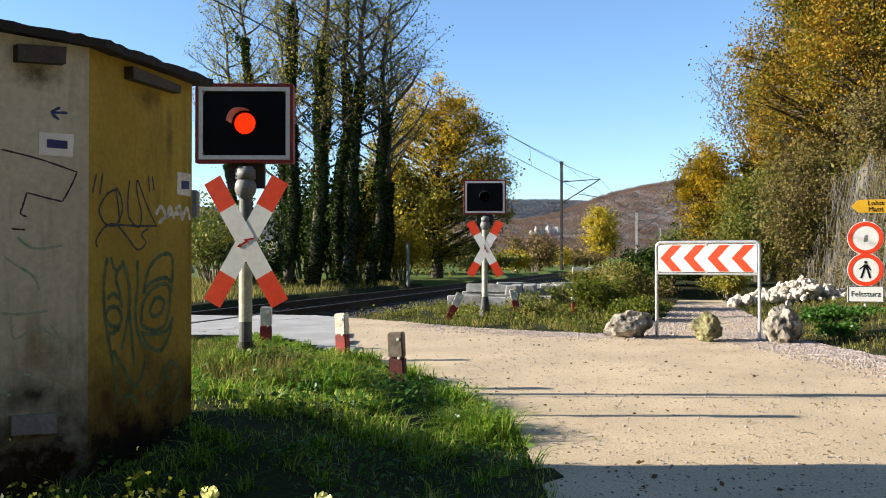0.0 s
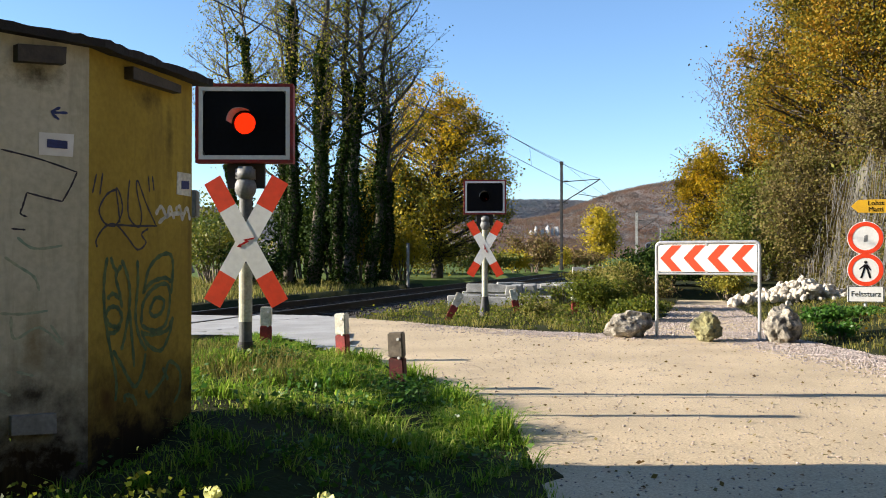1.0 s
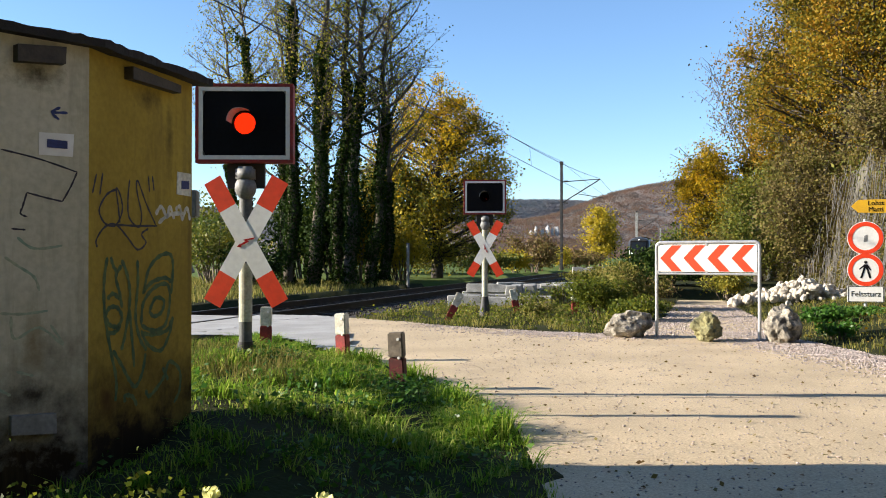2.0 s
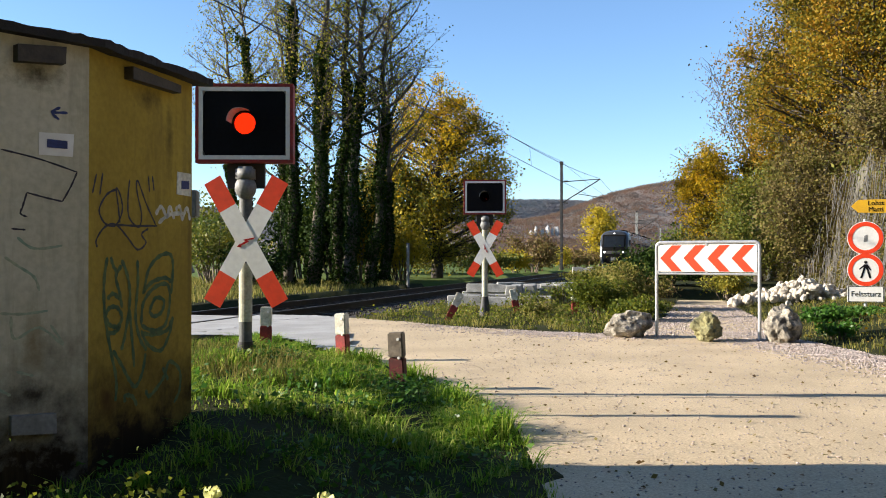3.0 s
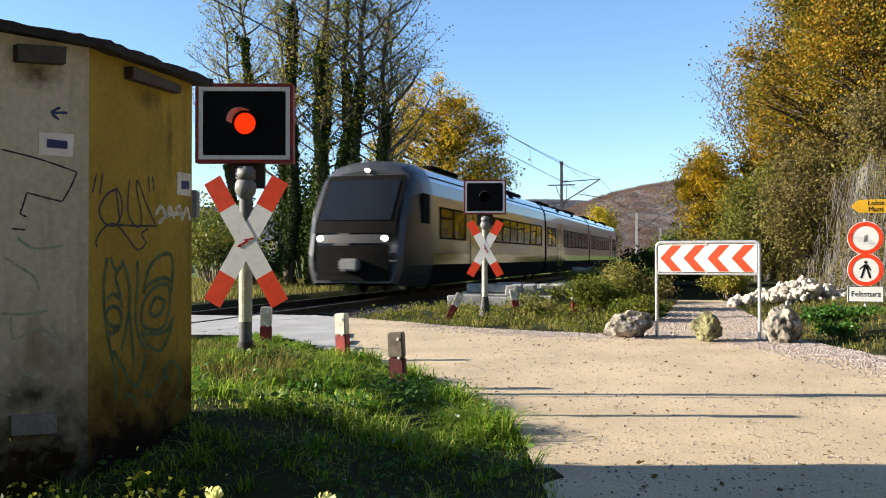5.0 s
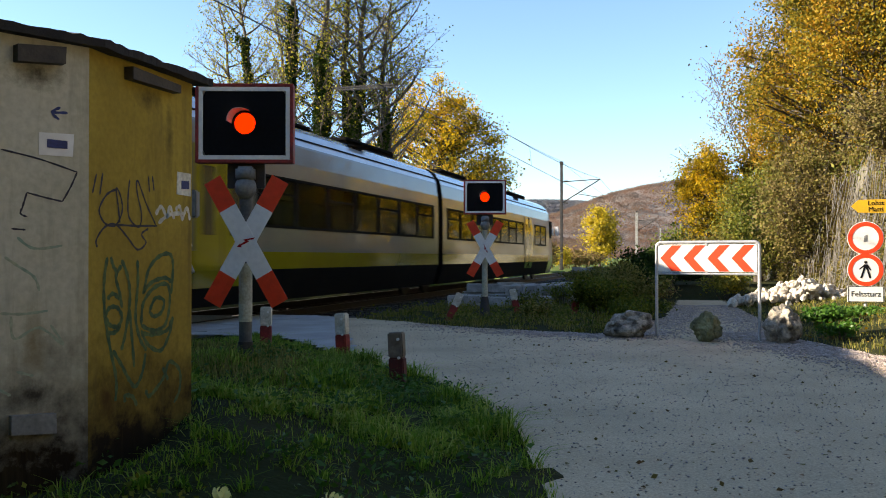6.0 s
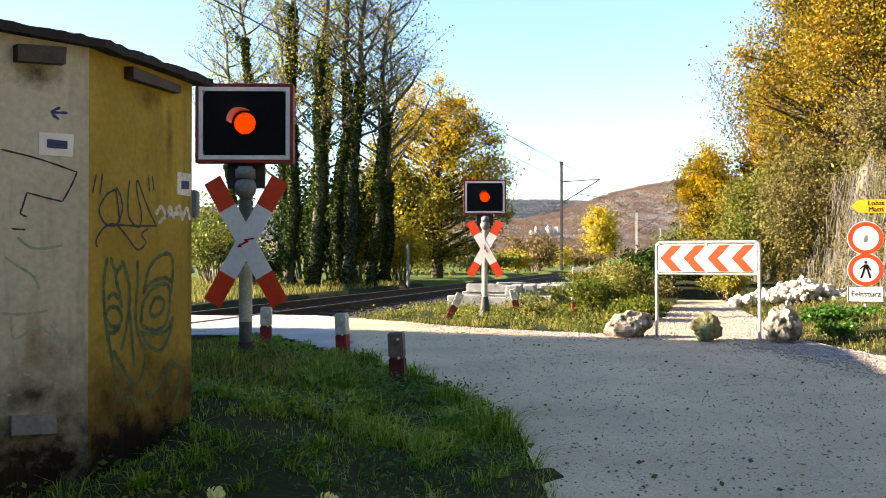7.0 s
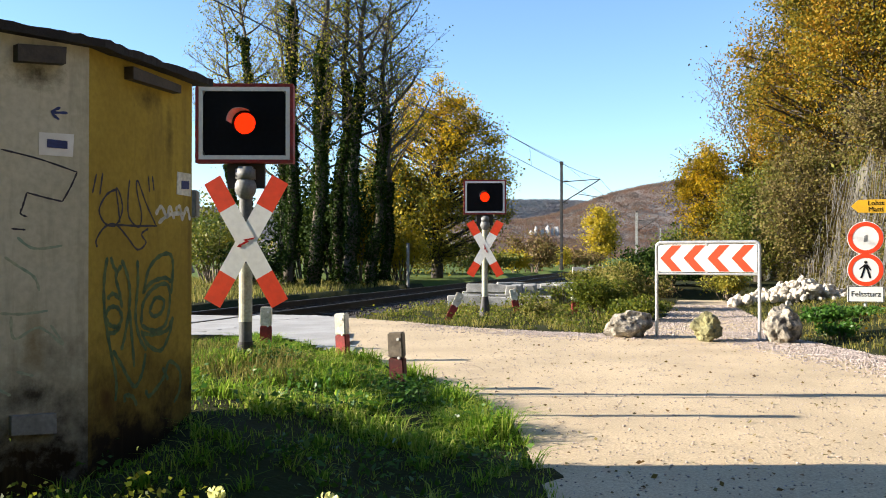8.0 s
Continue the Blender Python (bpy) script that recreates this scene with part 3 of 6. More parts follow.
def stain(m, spot, reach, tall, col):
    """A ragged dark patch on a wall, round one spot."""
    n, l = m.node_tree.nodes, m.node_tree.links
    p = n["Principled BSDF"]
    src = p.inputs["Base Color"].links[0].from_socket
    tc = n.new("ShaderNodeTexCoord")
    off = n.new("ShaderNodeVectorMath")
    off.operation = "SUBTRACT"
    off.inputs[1].default_value = spot
    l.new(tc.outputs["Object"], off.inputs[0])
    mul = n.new("ShaderNodeVectorMath")
    mul.operation = "MULTIPLY"
    mul.inputs[1].default_value = (1 / reach, 1 / reach, 1 / tall)
    l.new(off.outputs[0], mul.inputs[0])
    ln = n.new("ShaderNodeVectorMath")
    ln.operation = "LENGTH"
    l.new(mul.outputs[0], ln.inputs[0])
    ns = n.new("ShaderNodeTexNoise")
    ns.inputs["Scale"].default_value, ns.inputs["Detail"].default_value, ns.inputs["Roughness"].default_value = 16.0, 8.0, 0.75
    l.new(tc.outputs["Object"], ns.inputs["Vector"])
    ma = n.new("ShaderNodeMath")
    ma.operation = "MULTIPLY_ADD"
    l.new(ns.outputs["Fac"], ma.inputs[0])
    ma.inputs[1].default_value = 1.5
    l.new(ln.outputs["Value"], ma.inputs[2])
    mr = n.new("ShaderNodeMapRange")
    mr.inputs["From Min"].default_value, mr.inputs["From Max"].default_value = 0.75, 1.6
    mr.inputs["To Min"].default_value, mr.inputs["To Max"].default_value = 0.9, 0.0
    l.new(ma.outputs[0], mr.inputs["Value"])
    mx = n.new("ShaderNodeMix")
    mx.data_type = "RGBA"
    l.new(mr.outputs["Result"], mx.inputs["Factor"])
    l.new(src, mx.inputs["A"])
    mx.inputs["B"].default_value = (*col, 1)
    l.new(mx.outputs["Result"], p.inputs["Base Color"])


def on_wall(frm, p, q, px, py):
    u, z = wall_uv(p, q, px, py)
    return frm @ Vector((u, 0, z))


# cream wall: dark moss below the niche and round the plate, one brown streak
for px, py, reach, tall, col in ((62, 128, 0.16, 0.10, (0.05, 0.04, 0.022)), (58, 700, 0.12, 0.11, (0.02, 0.014, 0.008)), (60, 610, 0.07, 0.2, (0.22, 0.17, 0.09))):
    stain(WALL_W, on_wall(FW, HA, HB, px, py), reach, tall, col)
# yellow wall: darker below the niche, along the foot and the far edge
for px, py, reach, tall, col in ((262, 175, 0.18, 0.10, (0.10, 0.07, 0.02)), (190, 710, 0.10, 0.14, (0.06, 0.03, 0.008)), (250, 790, 0.5, 0.15, (0.014, 0.008, 0.002)), (300, 250, 0.05, 0.3, (0.14, 0.10, 0.025)), (335, 420, 0.03, 0.8, (0.18, 0.12, 0.03))):
    stain(WALL_Y, on_wall(FY, HB, HC, px, py), reach, tall, col)


def hut_details():
    Y, W = (FY, HB, HC), (FW, HA, HB)
    # raised dark boxes stand in for the shade inside two niches
    quad_on_wall("shaded_niche", [(22, 80), (108, 86), (107, 116), (22, 110)], 0.05, SHADE_RUST, *W, label="shaded niche under the eaves, as a dark raised box")
    quad_on_wall("shaded_niche", [(219, 118), (305, 152), (305, 166), (219, 140)], 0.05, SHADE_RUST, *Y, label="shaded niche under the eaves, as a dark raised box")
    quad_on_wall("nameplate", [(17, 735), (96, 730), (97, 765), (17, 769)], 0.03, GREYPAINT, *W, label="blank grey metal plate")
    quad_on_wall("trail_marker", [(68, 234), (130, 238), (128, 278), (68, 274)], 0.003, WHITE, *W, label="white painted trail marker")
    quad_on_wall("trail_symbol", [(82, 246), (118, 250), (118, 264), (82, 261)], 0.006, BLUE, *W)
    quad_on_wall("trail_marker", [(313, 304), (337, 308), (337, 348), (312, 344)], 0.003, WHITE_OLD, *Y, label="white painted trail marker")
    quad_on_wall("trail_symbol", [(320, 320), (333, 321), (333, 335), (320, 335)], 0.006, BLUE, *Y)
    for a in ([(119, 200), (92, 199)], [(106, 190), (91, 199), (104, 212)]):
        stroke(a, 0.012, BLUE, *W)
    D, G, T = SCRIBBLE_DARK, SCRIBBLE_GREEN, SCRIBBLE_TEAL
    for a in ([(0, 264), (70, 282), (136, 305)], [(136, 305), (125, 330), (110, 357)], [(110, 357), (80, 350), (47, 341)],
              [(47, 341), (40, 365), (36, 378), (48, 384)], [(20, 405), (45, 407)]):
        stroke(a, 0.008, D, *W)
    for a in ([(170, 308), (163, 342)], [(181, 306), (176, 345)], [(262, 312), (264, 340)], [(269, 312), (272, 338)],
              [(205, 335), (188, 345), (175, 372), (186, 396), (205, 398), (216, 372), (212, 345), (205, 334), (208, 360), (212, 395)],
              [(172, 438), (170, 425), (185, 402), (205, 398), (225, 420), (243, 442), (258, 430), (250, 415), (262, 405)],
              [(229, 318), (226, 350), (228, 385), (245, 402), (250, 380), (242, 340), (243, 320), (258, 360), (275, 398)],
              [(205, 398), (240, 400), (278, 400)]):
        stroke(a, 0.011, D, *Y)
    for a in ([(190, 455), (184, 500), (186, 560), (196, 620), (206, 670), (205, 710)],
              [(215, 460), (226, 490), (230, 530), (222, 590), (215, 620)],
              [(243, 460), (244, 500), (240, 560), (248, 600), (260, 620)],
              [(255, 520), (262, 480), (280, 455), (300, 450), (306, 470), (303, 520)],
              [(186, 560), (194, 545), (208, 545), (216, 562), (208, 578), (194, 575), (188, 562)],
              [(250, 575), (254, 535), (275, 508), (297, 505), (300, 540), (292, 575), (272, 585), (250, 576)],
              [(265, 550), (275, 528), (290, 532), (286, 552), (272, 560), (264, 550)],
              [(215, 470), (205, 490), (212, 520), (216, 545)],
              [(250, 585), (262, 610), (285, 620), (300, 590), (306, 560)],
              [(200, 620), (215, 645), (228, 670), (240, 684), (252, 660), (258, 625)],
              [(222, 712), (222, 700), (235, 702), (243, 718)],
              [(258, 690), (266, 700), (290, 668), (300, 640), (318, 655), (318, 690), (308, 712)],
              [(288, 650), (298, 672)], [(190, 530), (200, 520), (212, 530)], [(252, 520), (268, 500), (292, 492), (304, 500)], [(190, 590), (204, 588), (214, 575)], [(252, 590), (272, 592), (296, 584), (303, 566)], [(229, 545), (234, 600), (238, 650)], [(206, 480), (200, 470), (196, 455)]):
        stroke(a, 0.022, G, *Y)
    for a in ([(8, 455), (30, 470), (60, 490), (70, 515)], [(0, 555), (40, 556), (85, 550)], [(20, 560), (26, 600), (70, 580), (112, 610), (90, 575)],
              [(30, 658), (60, 665)], [(0, 690), (20, 700)], [(30, 420), (60, 440), (110, 435)]):
        stroke(a, 0.012, T, *W)
    for a in ([(275, 380), (285, 366), (295, 384), (300, 366), (308, 388)], [(310, 372), (318, 366), (322, 388), (330, 368), (336, 390)],
              [(280, 395), (300, 380), (325, 378)]):
        stroke(a, 0.022, WHITE_OLD, *Y)
    # small box on a bracket behind the far corner
    t = thing("junction_box", Matrix.Translation((-1.79, 6.15, 1.47)), "small grey electric box on a slanting bracket behind the hut", "electric box")
    box("box_body", (0, 0, 0), (0.16, 0.10, 0.19), GREYPAINT, t, bevel=0.01)
    rod("bracket", (0.0, 0.03, -0.08), (-0.05, 0.02, -1.5), 0.02, GREYPAINT, t)
    rod("brace", (-0.03, 0.0, -0.10), (0.03, -0.02, -0.30), 0.018, WHITE_OLD, t)
    rod("brace", (-0.04, 0.0, -0.30), (0.05, -0.02, -0.48), 0.018, GREYPAINT, t)


hut_details()


# ---- crossing signals ----
def signal(name, m, lean_bolt, shift, pale):
    t = thing(name, m, "flashing red level crossing signal over a red and white cross", "crossing signal", "crossing signals")
    ztop = 2.42
    rod("pole", (0, 0.06, -0.1), (0, 0.06, 1.80), 0.052, POLE_DARK, t, seg=20)
    rod("pole_band", (0, 0.06, pale[0]), (0, 0.06, pale[1]), 0.0535, POLE_PALE, t, seg=20, label="pale painted length of the pole")
    rod("foot", (0, 0.06, -0.08), (0, 0.06, min(0.42, pale[0])), 0.075 if pale[0] > 0.5 else 0.12, DARK, t, r1=0.062, seg=20, label="dark tapered foot")
    bm = bmesh.new()
    add_box(bm, (0.005, 0.03, 1.765), (0.15, 0.12, 0.12), 0, 0.02)
    r = bmesh.ops.create_uvsphere(bm, u_segments=16, v_segments=10, radius=0.088)
    bmesh.ops.transform(bm, matrix=Matrix.Translation((0.005, 0.03, 1.655)) @ Matrix.Diagonal((1, 0.9, 1.1, 1)), verts=r["verts"])
    part("cable_head", bm, GREYPAINT, t, "grey cast cable head", smooth=True)
    box("mount", (0, 0.09, 1.765), (0.30, 0.05, 0.22), DARK, t)
    # board with a round opening for the lamp
    cx, cz, w, h = 0.0, 2.170, 0.78, 0.635
    lx, lz, lr = 0.0, 2.172, 0.088
    bm = bmesh.new()
    n = 40
    rows = []
    for i in range(n):
        a = 2 * math.pi * (i + 0.5) / n
        c, s = math.cos(a), math.sin(a)
        k = min((w / 2 - 0.055) / abs(c) if c else 9, (h / 2 - 0.055) / abs(s) if s else 9)
        rows.append([bm.verts.new((lx + lr * c, 0.0, lz + lr * s)), bm.verts.new((cx + k * c, 0.0, cz + k * s)),
                     bm.verts.new((cx + k * c, 0.10, cz + k * s)), bm.verts.new((lx + lr * c, 0.10, lz + lr * s))])
    for i in range(n):
        a, b = rows[i], rows[(i + 1) % n]
        for k in range(4):
            bm.faces.new((a[k], b[k], b[(k + 1) % 4], a[(k + 1) % 4]))
    bmesh.ops.recalc_face_normals(bm, faces=bm.faces)
    part("board", bm, BLACK, t, "black background board")
    for nm, material, o, wd, y in (("white_border", WHITE, 0.024, 0.036, -0.004), ("red_border", RED_OLD, 0.0, 0.026, -0.008)):
        W2, H2 = w / 2 - o, h / 2 - o
        bm = bmesh.new()
        for c, s in (((cx, 0.05 + y, cz + H2 - wd / 2), (2 * W2, 0.11, wd)), ((cx, 0.05 + y, cz - H2 + wd / 2), (2 * W2, 0.11, wd)),
                     ((cx - W2 + wd / 2, 0.05 + y, cz), (wd, 0.11, 2 * H2 - 2 * wd)), ((cx + W2 - wd / 2, 0.05 + y, cz), (wd, 0.11, 2 * H2 - 2 * wd))):
            add_box(bm, c, s, 0, 0.003)
        part(nm, bm, material, t)
    lamp = box("lamp_housing", (lx, 0.172, lz), (0.34, 0.14, 0.34), BLACK, t, bevel=0.02)
    bm = bmesh.new()
    bmesh.ops.create_circle(bm, cap_ends=True, segments=32, radius=lr - 0.004)
    bmesh.ops.transform(bm, matrix=Matrix.Translation((lx, 0.075, lz)) @ Matrix.Rotation(radians(90), 4, "X"), verts=bm.verts)
    part("lamp_glow", bm, LAMP_RED, lamp, "glowing red lamp")
    bm = bmesh.new()
    bmesh.ops.create_uvsphere(bm, u_segments=24, v_segments=10, radius=lr)
    bmesh.ops.transform(bm, matrix=Matrix.Translation((lx, 0.03, lz)) @ Matrix.Diagonal((0.98, 0.3, 0.98, 1)), verts=bm.verts)
    ob = part("lens", bm, LENS, lamp, "red glass lens", smooth=True)
    ob.visible_shadow = False
    # hood: half a cone shell over the lens
    bm = bmesh.new()
    prev = None
    for i in range(17):
        a = radians(66 + 116 * i / 16)
        ln = 0.05 + 0.11 * smooth(i / 9)
        rb = lr + 0.012
        cur = [bm.verts.new((lx + r * math.cos(a), y, lz + r * math.sin(a))) for r, y in ((rb, 0.0), (lr + 0.018, -ln), (lr + 0.022, -ln), (rb + 0.004, 0.0))]
        if prev:
            for k in range(4):
                bm.faces.new((prev[k], cur[k], cur[(k + 1) % 4], prev[(k + 1) % 4]))
        prev = cur
    bmesh.ops.recalc_face_normals(bm, faces=bm.faces)
    part("hood", bm, HOODM, lamp, "weathered sheet metal hood")
    # cross
    L, wd, a = 1.125, 0.150, math.atan2(212, 120)
    for k, sg in enumerate((1, -1)):
        d = Vector((math.cos(a) * sg, 0, math.sin(a)))
        e = Vector((-d.z, 0, d.x))
        y = -0.072 - 0.003 * k
        arm = None
        for nm, f0, f1, material in (("cross_arm", -0.27, 0.27, WHITE), ("red_end", 0.27, 0.5, RED), ("red_end", -0.5, -0.27, RED)):
            pts = [(d * (L * f) + e * (wd * g)) for f, g in ((f0, -.5), (f1, -.5), (f1, .5), (f0, .5))]
            ob = plate(nm, [(p.x + shift, p.z + 1.222) for p in pts], 0.003, material, arm or t, m=Matrix.Rotation(radians(-7), 4, "Z"))
            ob.location.y = 0 if arm else y
            arm = arm or ob
    bolt = [(0.075, 0.030), (-0.022, 0.012), (-0.004, 0.0), (-0.048, -0.026), (-0.041, -0.012), (-0.075, -0.046), (-0.034, -0.050), (-0.038, -0.036), (0.026, -0.004), (0.012, 0.008), (0.06, 0.014)]
    if lean_bolt:
        bolt = [(-z * 0.9 + 0.0, x * 1.1) for x, z in [(p[0], p[1]) for p in bolt]]
    plate("lightning_bolt", [(x + shift, z + 1.225) for x, z in bolt], 0.0015, BOLT, t, "dark red lightning arrow", m=Matrix.Rotation(radians(-7), 4, "Z")).location.y = -0.0785
    # added plate that slides over the glow, standing in for the lamp switching off
    bm = bmesh.new()
    add_box(bm, (0, 0, 0), (0.19, 0.004, 0.19), 0, 0)
    sh = part("shutter", bm, BLACK, lamp, "black plate added in the lamp, slid over the glow to blink it")
    sh.location = (lx, 0.068, lz)
    return t, sh, (lx, 0.068, lz)


BOLT = mat("dark_red_sheeting", (0.36, 0.012, 0.010), (0.30, 0.010, 0.009), rough=0.6, scale=3, fine=20, bump=0, vary=0.1, spec=0.1)
HOODM = mat("weathered_hood", (0.34, 0.335, 0.33), (0.24, 0.235, 0.23), rough=0.6, bump=0.05)
LAMP_RED = glow("red_lamp", (1.0, 0.075, 0.016), 0.8)
LENS = glass("red_lens", (1.0, 0.25, 0.15), 0.1)
POLE_DARK = mat("dark_pole_paint", (0.10, 0.105, 0.10), (0.06, 0.062, 0.06), rough=0.55, scale=8, fine=50, bump=0.08)
SIG1, SHUT1, SHP = signal("crossing_signal", pose(-1.59, 7.05, 0.0, rz=1), False, 0.03, (0.58, 1.05))
SIG2, SHUT2, _ = signal("crossing_signal", pose(0.77, 16.2, 0.03, rz=0), True, 0.0, (0.34, 1.70))


# ---- train ----
SILVER = mat("silver_train_paint", (0.105, 0.10, 0.085), (0.088, 0.084, 0.072), rough=0.45, scale=0.8, fine=8, bump=0, vary=0.06)
YELLOW = mat("yellow_train_paint", (0.24, 0.20, 0.006), (0.20, 0.165, 0.006), rough=0.16, scale=0.8, fine=8, bump=0, vary=0.06)
ROOFP = mat("pale_train_roof", (0.55, 0.58, 0.62), (0.45, 0.48, 0.52), rough=0.16, scale=1, fine=8, bump=0, vary=0.08)
SKIRT = mat("dark_train_skirt", (0.005, 0.005, 0.005), (0.009, 0.008, 0.007), spec=0.05, rough=0.8, scale=2, fine=15, bump=0.05)
NOSE = mat("anthracite_train_nose", (0.032, 0.033, 0.034), (0.04, 0.041, 0.042), rough=0.35, scale=1, fine=8, bump=0, vary=0.08)
PANE = mat("dark_window_glass", (0.02, 0.025, 0.022), (0.03, 0.035, 0.03), rough=0.06, scale=1, fine=5, bump=0, vary=0.05, spec=0.9)
SCREEN = mat("windscreen_glass", (0.012, 0.014, 0.014), (0.007, 0.008, 0.008), rough=0.06, scale=0.8, fine=3, bump=0, vary=0.1, spec=0.45)
PANE_CLEAR = glass("tinted_window_glass", (0.45, 0.5, 0.44), 0.02)
SEATC = mat("dark_seat_cloth", (0.03, 0.035, 0.06), (0.02, 0.022, 0.035), rough=0.9, bump=0)
HEADLAMP = glow("white_headlamp", (1.0, 0.97, 0.9), 2.0)
for paint in (SILVER, YELLOW, ROOFP, NOSE):
    paint.node_tree.nodes["Principled BSDF"].inputs["Coat Weight"].default_value = {NOSE: 0.15, ROOFP: 1.0}.get(paint, 0.75)
    paint.node_tree.nodes["Principled BSDF"].inputs["Coat Roughness"].default_value = 0.04
SIDE = [(1.30, 0.28), (1.40, 0.60), (1.455, 0.84), (1.46, 1.14), (1.46, 2.2), (1.44, 2.75), (1.40, 3.08), (1.36, 3.20), (1.24, 3.40), (1.00, 3.56), (0.60, 3.66), (0.0, 3.70)]


def side_x(z):
    for (x1, z1), (x2, z2) in zip(SIDE, SIDE[1:]):
        if z1 <= z <= z2 and z2 > z1:
            return x1 + (x2 - x1) * (z - z1) / (z2 - z1)
    return 1.3


def band(name, y0, y1, z0, z1, material, parent, out=0.0, both=True, closed=False):
    """A length of the car's shell between two heights, on both sides."""
    bm = bmesh.new()
    zs = sorted({z0, z1, *[z for _, z in SIDE if z0 < z < z1]})
    for s in ((1, -1) if both else (1,)):
        prev = None
        for z in zs:
            x = (side_x(z) + out) * s if z < 3.699 else 0
            cur = [bm.verts.new((x, y0, z)), bm.verts.new((x, y1, z))]
            if prev:
                bm.faces.new((prev[0], prev[1], cur[1], cur[0]))
            prev = cur
    bmesh.ops.remove_doubles(bm, verts=bm.verts, dist=0.0005)
    bmesh.ops.recalc_face_normals(bm, faces=bm.faces)
    return part(name, bm, material, parent, smooth=True)


def shell(name, pieces, material, parent):
    """Side panels of the car, on both sides, in one mesh; the gaps between them are the window openings."""
    bm = bmesh.new()
    for y0, y1, z0, z1 in pieces:
        zs = sorted({z0, z1, *[z for _, z in SIDE if z0 < z < z1]})
        for sd in (1, -1):
            for za, zb in zip(zs, zs[1:]):
                q = [(side_x(za) * sd, y0, za), (side_x(za) * sd, y1, za), (side_x(zb) * sd, y1, zb), (side_x(zb) * sd, y0, zb)]
                bm.faces.new([bm.verts.new(c) for c in (q if sd > 0 else q[::-1])])
    bmesh.ops.remove_doubles(bm, verts=bm.verts, dist=0.0005)
    return part(name, bm, material, parent)


def train():
    t = thing("train", TRACK, "silver and yellow electric railcar train with a dark nose", "train")
    cars = [(2.3, 19.8), (20.25, 35.8), (36.25, 53.7)]
    for ci, (y0, y1) in enumerate(cars):
        L = y1 - y0
        mid = (y0 + y1) / 2
        # doors and windows, seen from either side
        if ci == 0:
            doors, wins = [7.1], [(1.35, 2.0), (3.0, 5.7), (8.25, 18.9)]
        elif ci == 1:
            doors, wins = [24.27], [(20.6, 22.9), (25.45, 35.3)]
        else:
            doors, wins = [48.9], [(54.0, 54.65), (50.3, 53.0), (36.75, 47.75)]
        big = sorted(w for w in wins if w[1] - w[0] > 0.8)
        gaps, last = [], y0
        for a, b in big:
            gaps.append((last, a))
            last = b
        gaps.append((last, y1))
        body = shell("car_body", [(y0, y1, 1.14, 1.56), (y0, y1, 2.46, 3.12)] + [(a, b, 1.56, 2.46) for a, b in gaps], SILVER, t)
        body["label"] = "silver car body with window band"
        box("cabin_floor", (0, mid, 1.05), (2.7, L - 0.1, 0.06), SKIRT, body, bevel=0)
        box("cabin_ceiling", (0, mid, 2.95), (2.6, L - 0.1, 0.06), SEATC, body, bevel=0)
        for k in range(int(L / 1.7)):
            for sx in (-0.9, 0.9):
                bm = bmesh.new()
                add_box(bm, (sx, y0 + 1.0 + k * 1.7, 1.62), (0.9, 0.14, 1.05), 0, 0.05)
                part("seat", bm, SEATC, body, "dark blue passenger seat")
        band("yellow_stripe", y0, y1, 0.84, 1.14, YELLOW, body)
        band("skirt", y0, y1, 0.28, 0.84, SKIRT, body)
        band("roof", y0, y1, 3.12, 3.70, ROOFP, body)
        band("roof_line", y0, y1, 3.235, 3.275, SKIRT, body, out=0.012)
        for y in (y0, y1):
            bm = bmesh.new()
            vs = [bm.verts.new((x * s, y, z)) for s, seq in ((1, SIDE), (-1, SIDE[-2::-1])) for x, z in seq]
            bm.faces.new(vs)
            part("end_wall", bm, SKIRT, body)
        for y in doors:
            for s in (-1, 1):
                bm = bmesh.new()
                for k in (-1, 1):
                    zs = [0.58, 0.84, 1.14, 2.0, 2.62, 2.74]
                    for za, zb in zip(zs, zs[1:]):
                        xa, xb = side_x(za) + 0.02, side_x(zb) + 0.02
                        q = [(xa * s, y + k * 0.40 - 0.39, za), (xa * s, y + k * 0.40 + 0.39, za), (xb * s, y + k * 0.40 + 0.39, zb), (xb * s, y + k * 0.40 - 0.39, zb)]
                        bm.faces.new([bm.verts.new(c) for c in q])
                bmesh.ops.remove_doubles(bm, verts=bm.verts, dist=0.001)
                bmesh.ops.recalc_face_normals(bm, faces=bm.faces)
                part("door", bm, YELLOW, body, "yellow double sliding door")
                for k in (-1, 1):
                    box("door_window", (s * 1.475, y + k * 0.40, 1.90), (0.02, 0.34, 1.05), PANE, body, bevel=0.008)
                box("door_gap", (s * 1.468, y, 1.65), (0.03, 0.025, 2.1), SKIRT, body, bevel=0)
        for a, b in wins:
            small = b - a < 0.8
            z0, z1 = (1.95, 2.75) if small else (1.56, 2.46)
            for s in (-1, 1):
                n = max(1, round((b - a) / 1.35))
                w = (b - a) / n
                zc = (z0 + z1) / 2
                if small:
                    box("window_band", (s * 1.455, (a + b) / 2, zc), (0.03, b - a, z1 - z0), SKIRT, body, bevel=0.01)
                else:
                    for k in range(n + 1):
                        box("window_post", (s * 1.452, a + k * w, zc), (0.04, 0.16, z1 - z0), SKIRT, body, bevel=0.004)
                    for z in (z0 + 0.02, z1 - 0.02):
                        box("window_edge", (s * 1.452, (a + b) / 2, z), (0.044, b - a, 0.05), SKIRT, body, bevel=0.004)
                for k in range(n):
                    o = box("window", (s * 1.456, a + (k + 0.5) * w, zc), (0.012, w - 0.12, z1 - z0 - 0.06), PANE if small else PANE_CLEAR, body, bevel=0)
                    o.visible_shadow = small
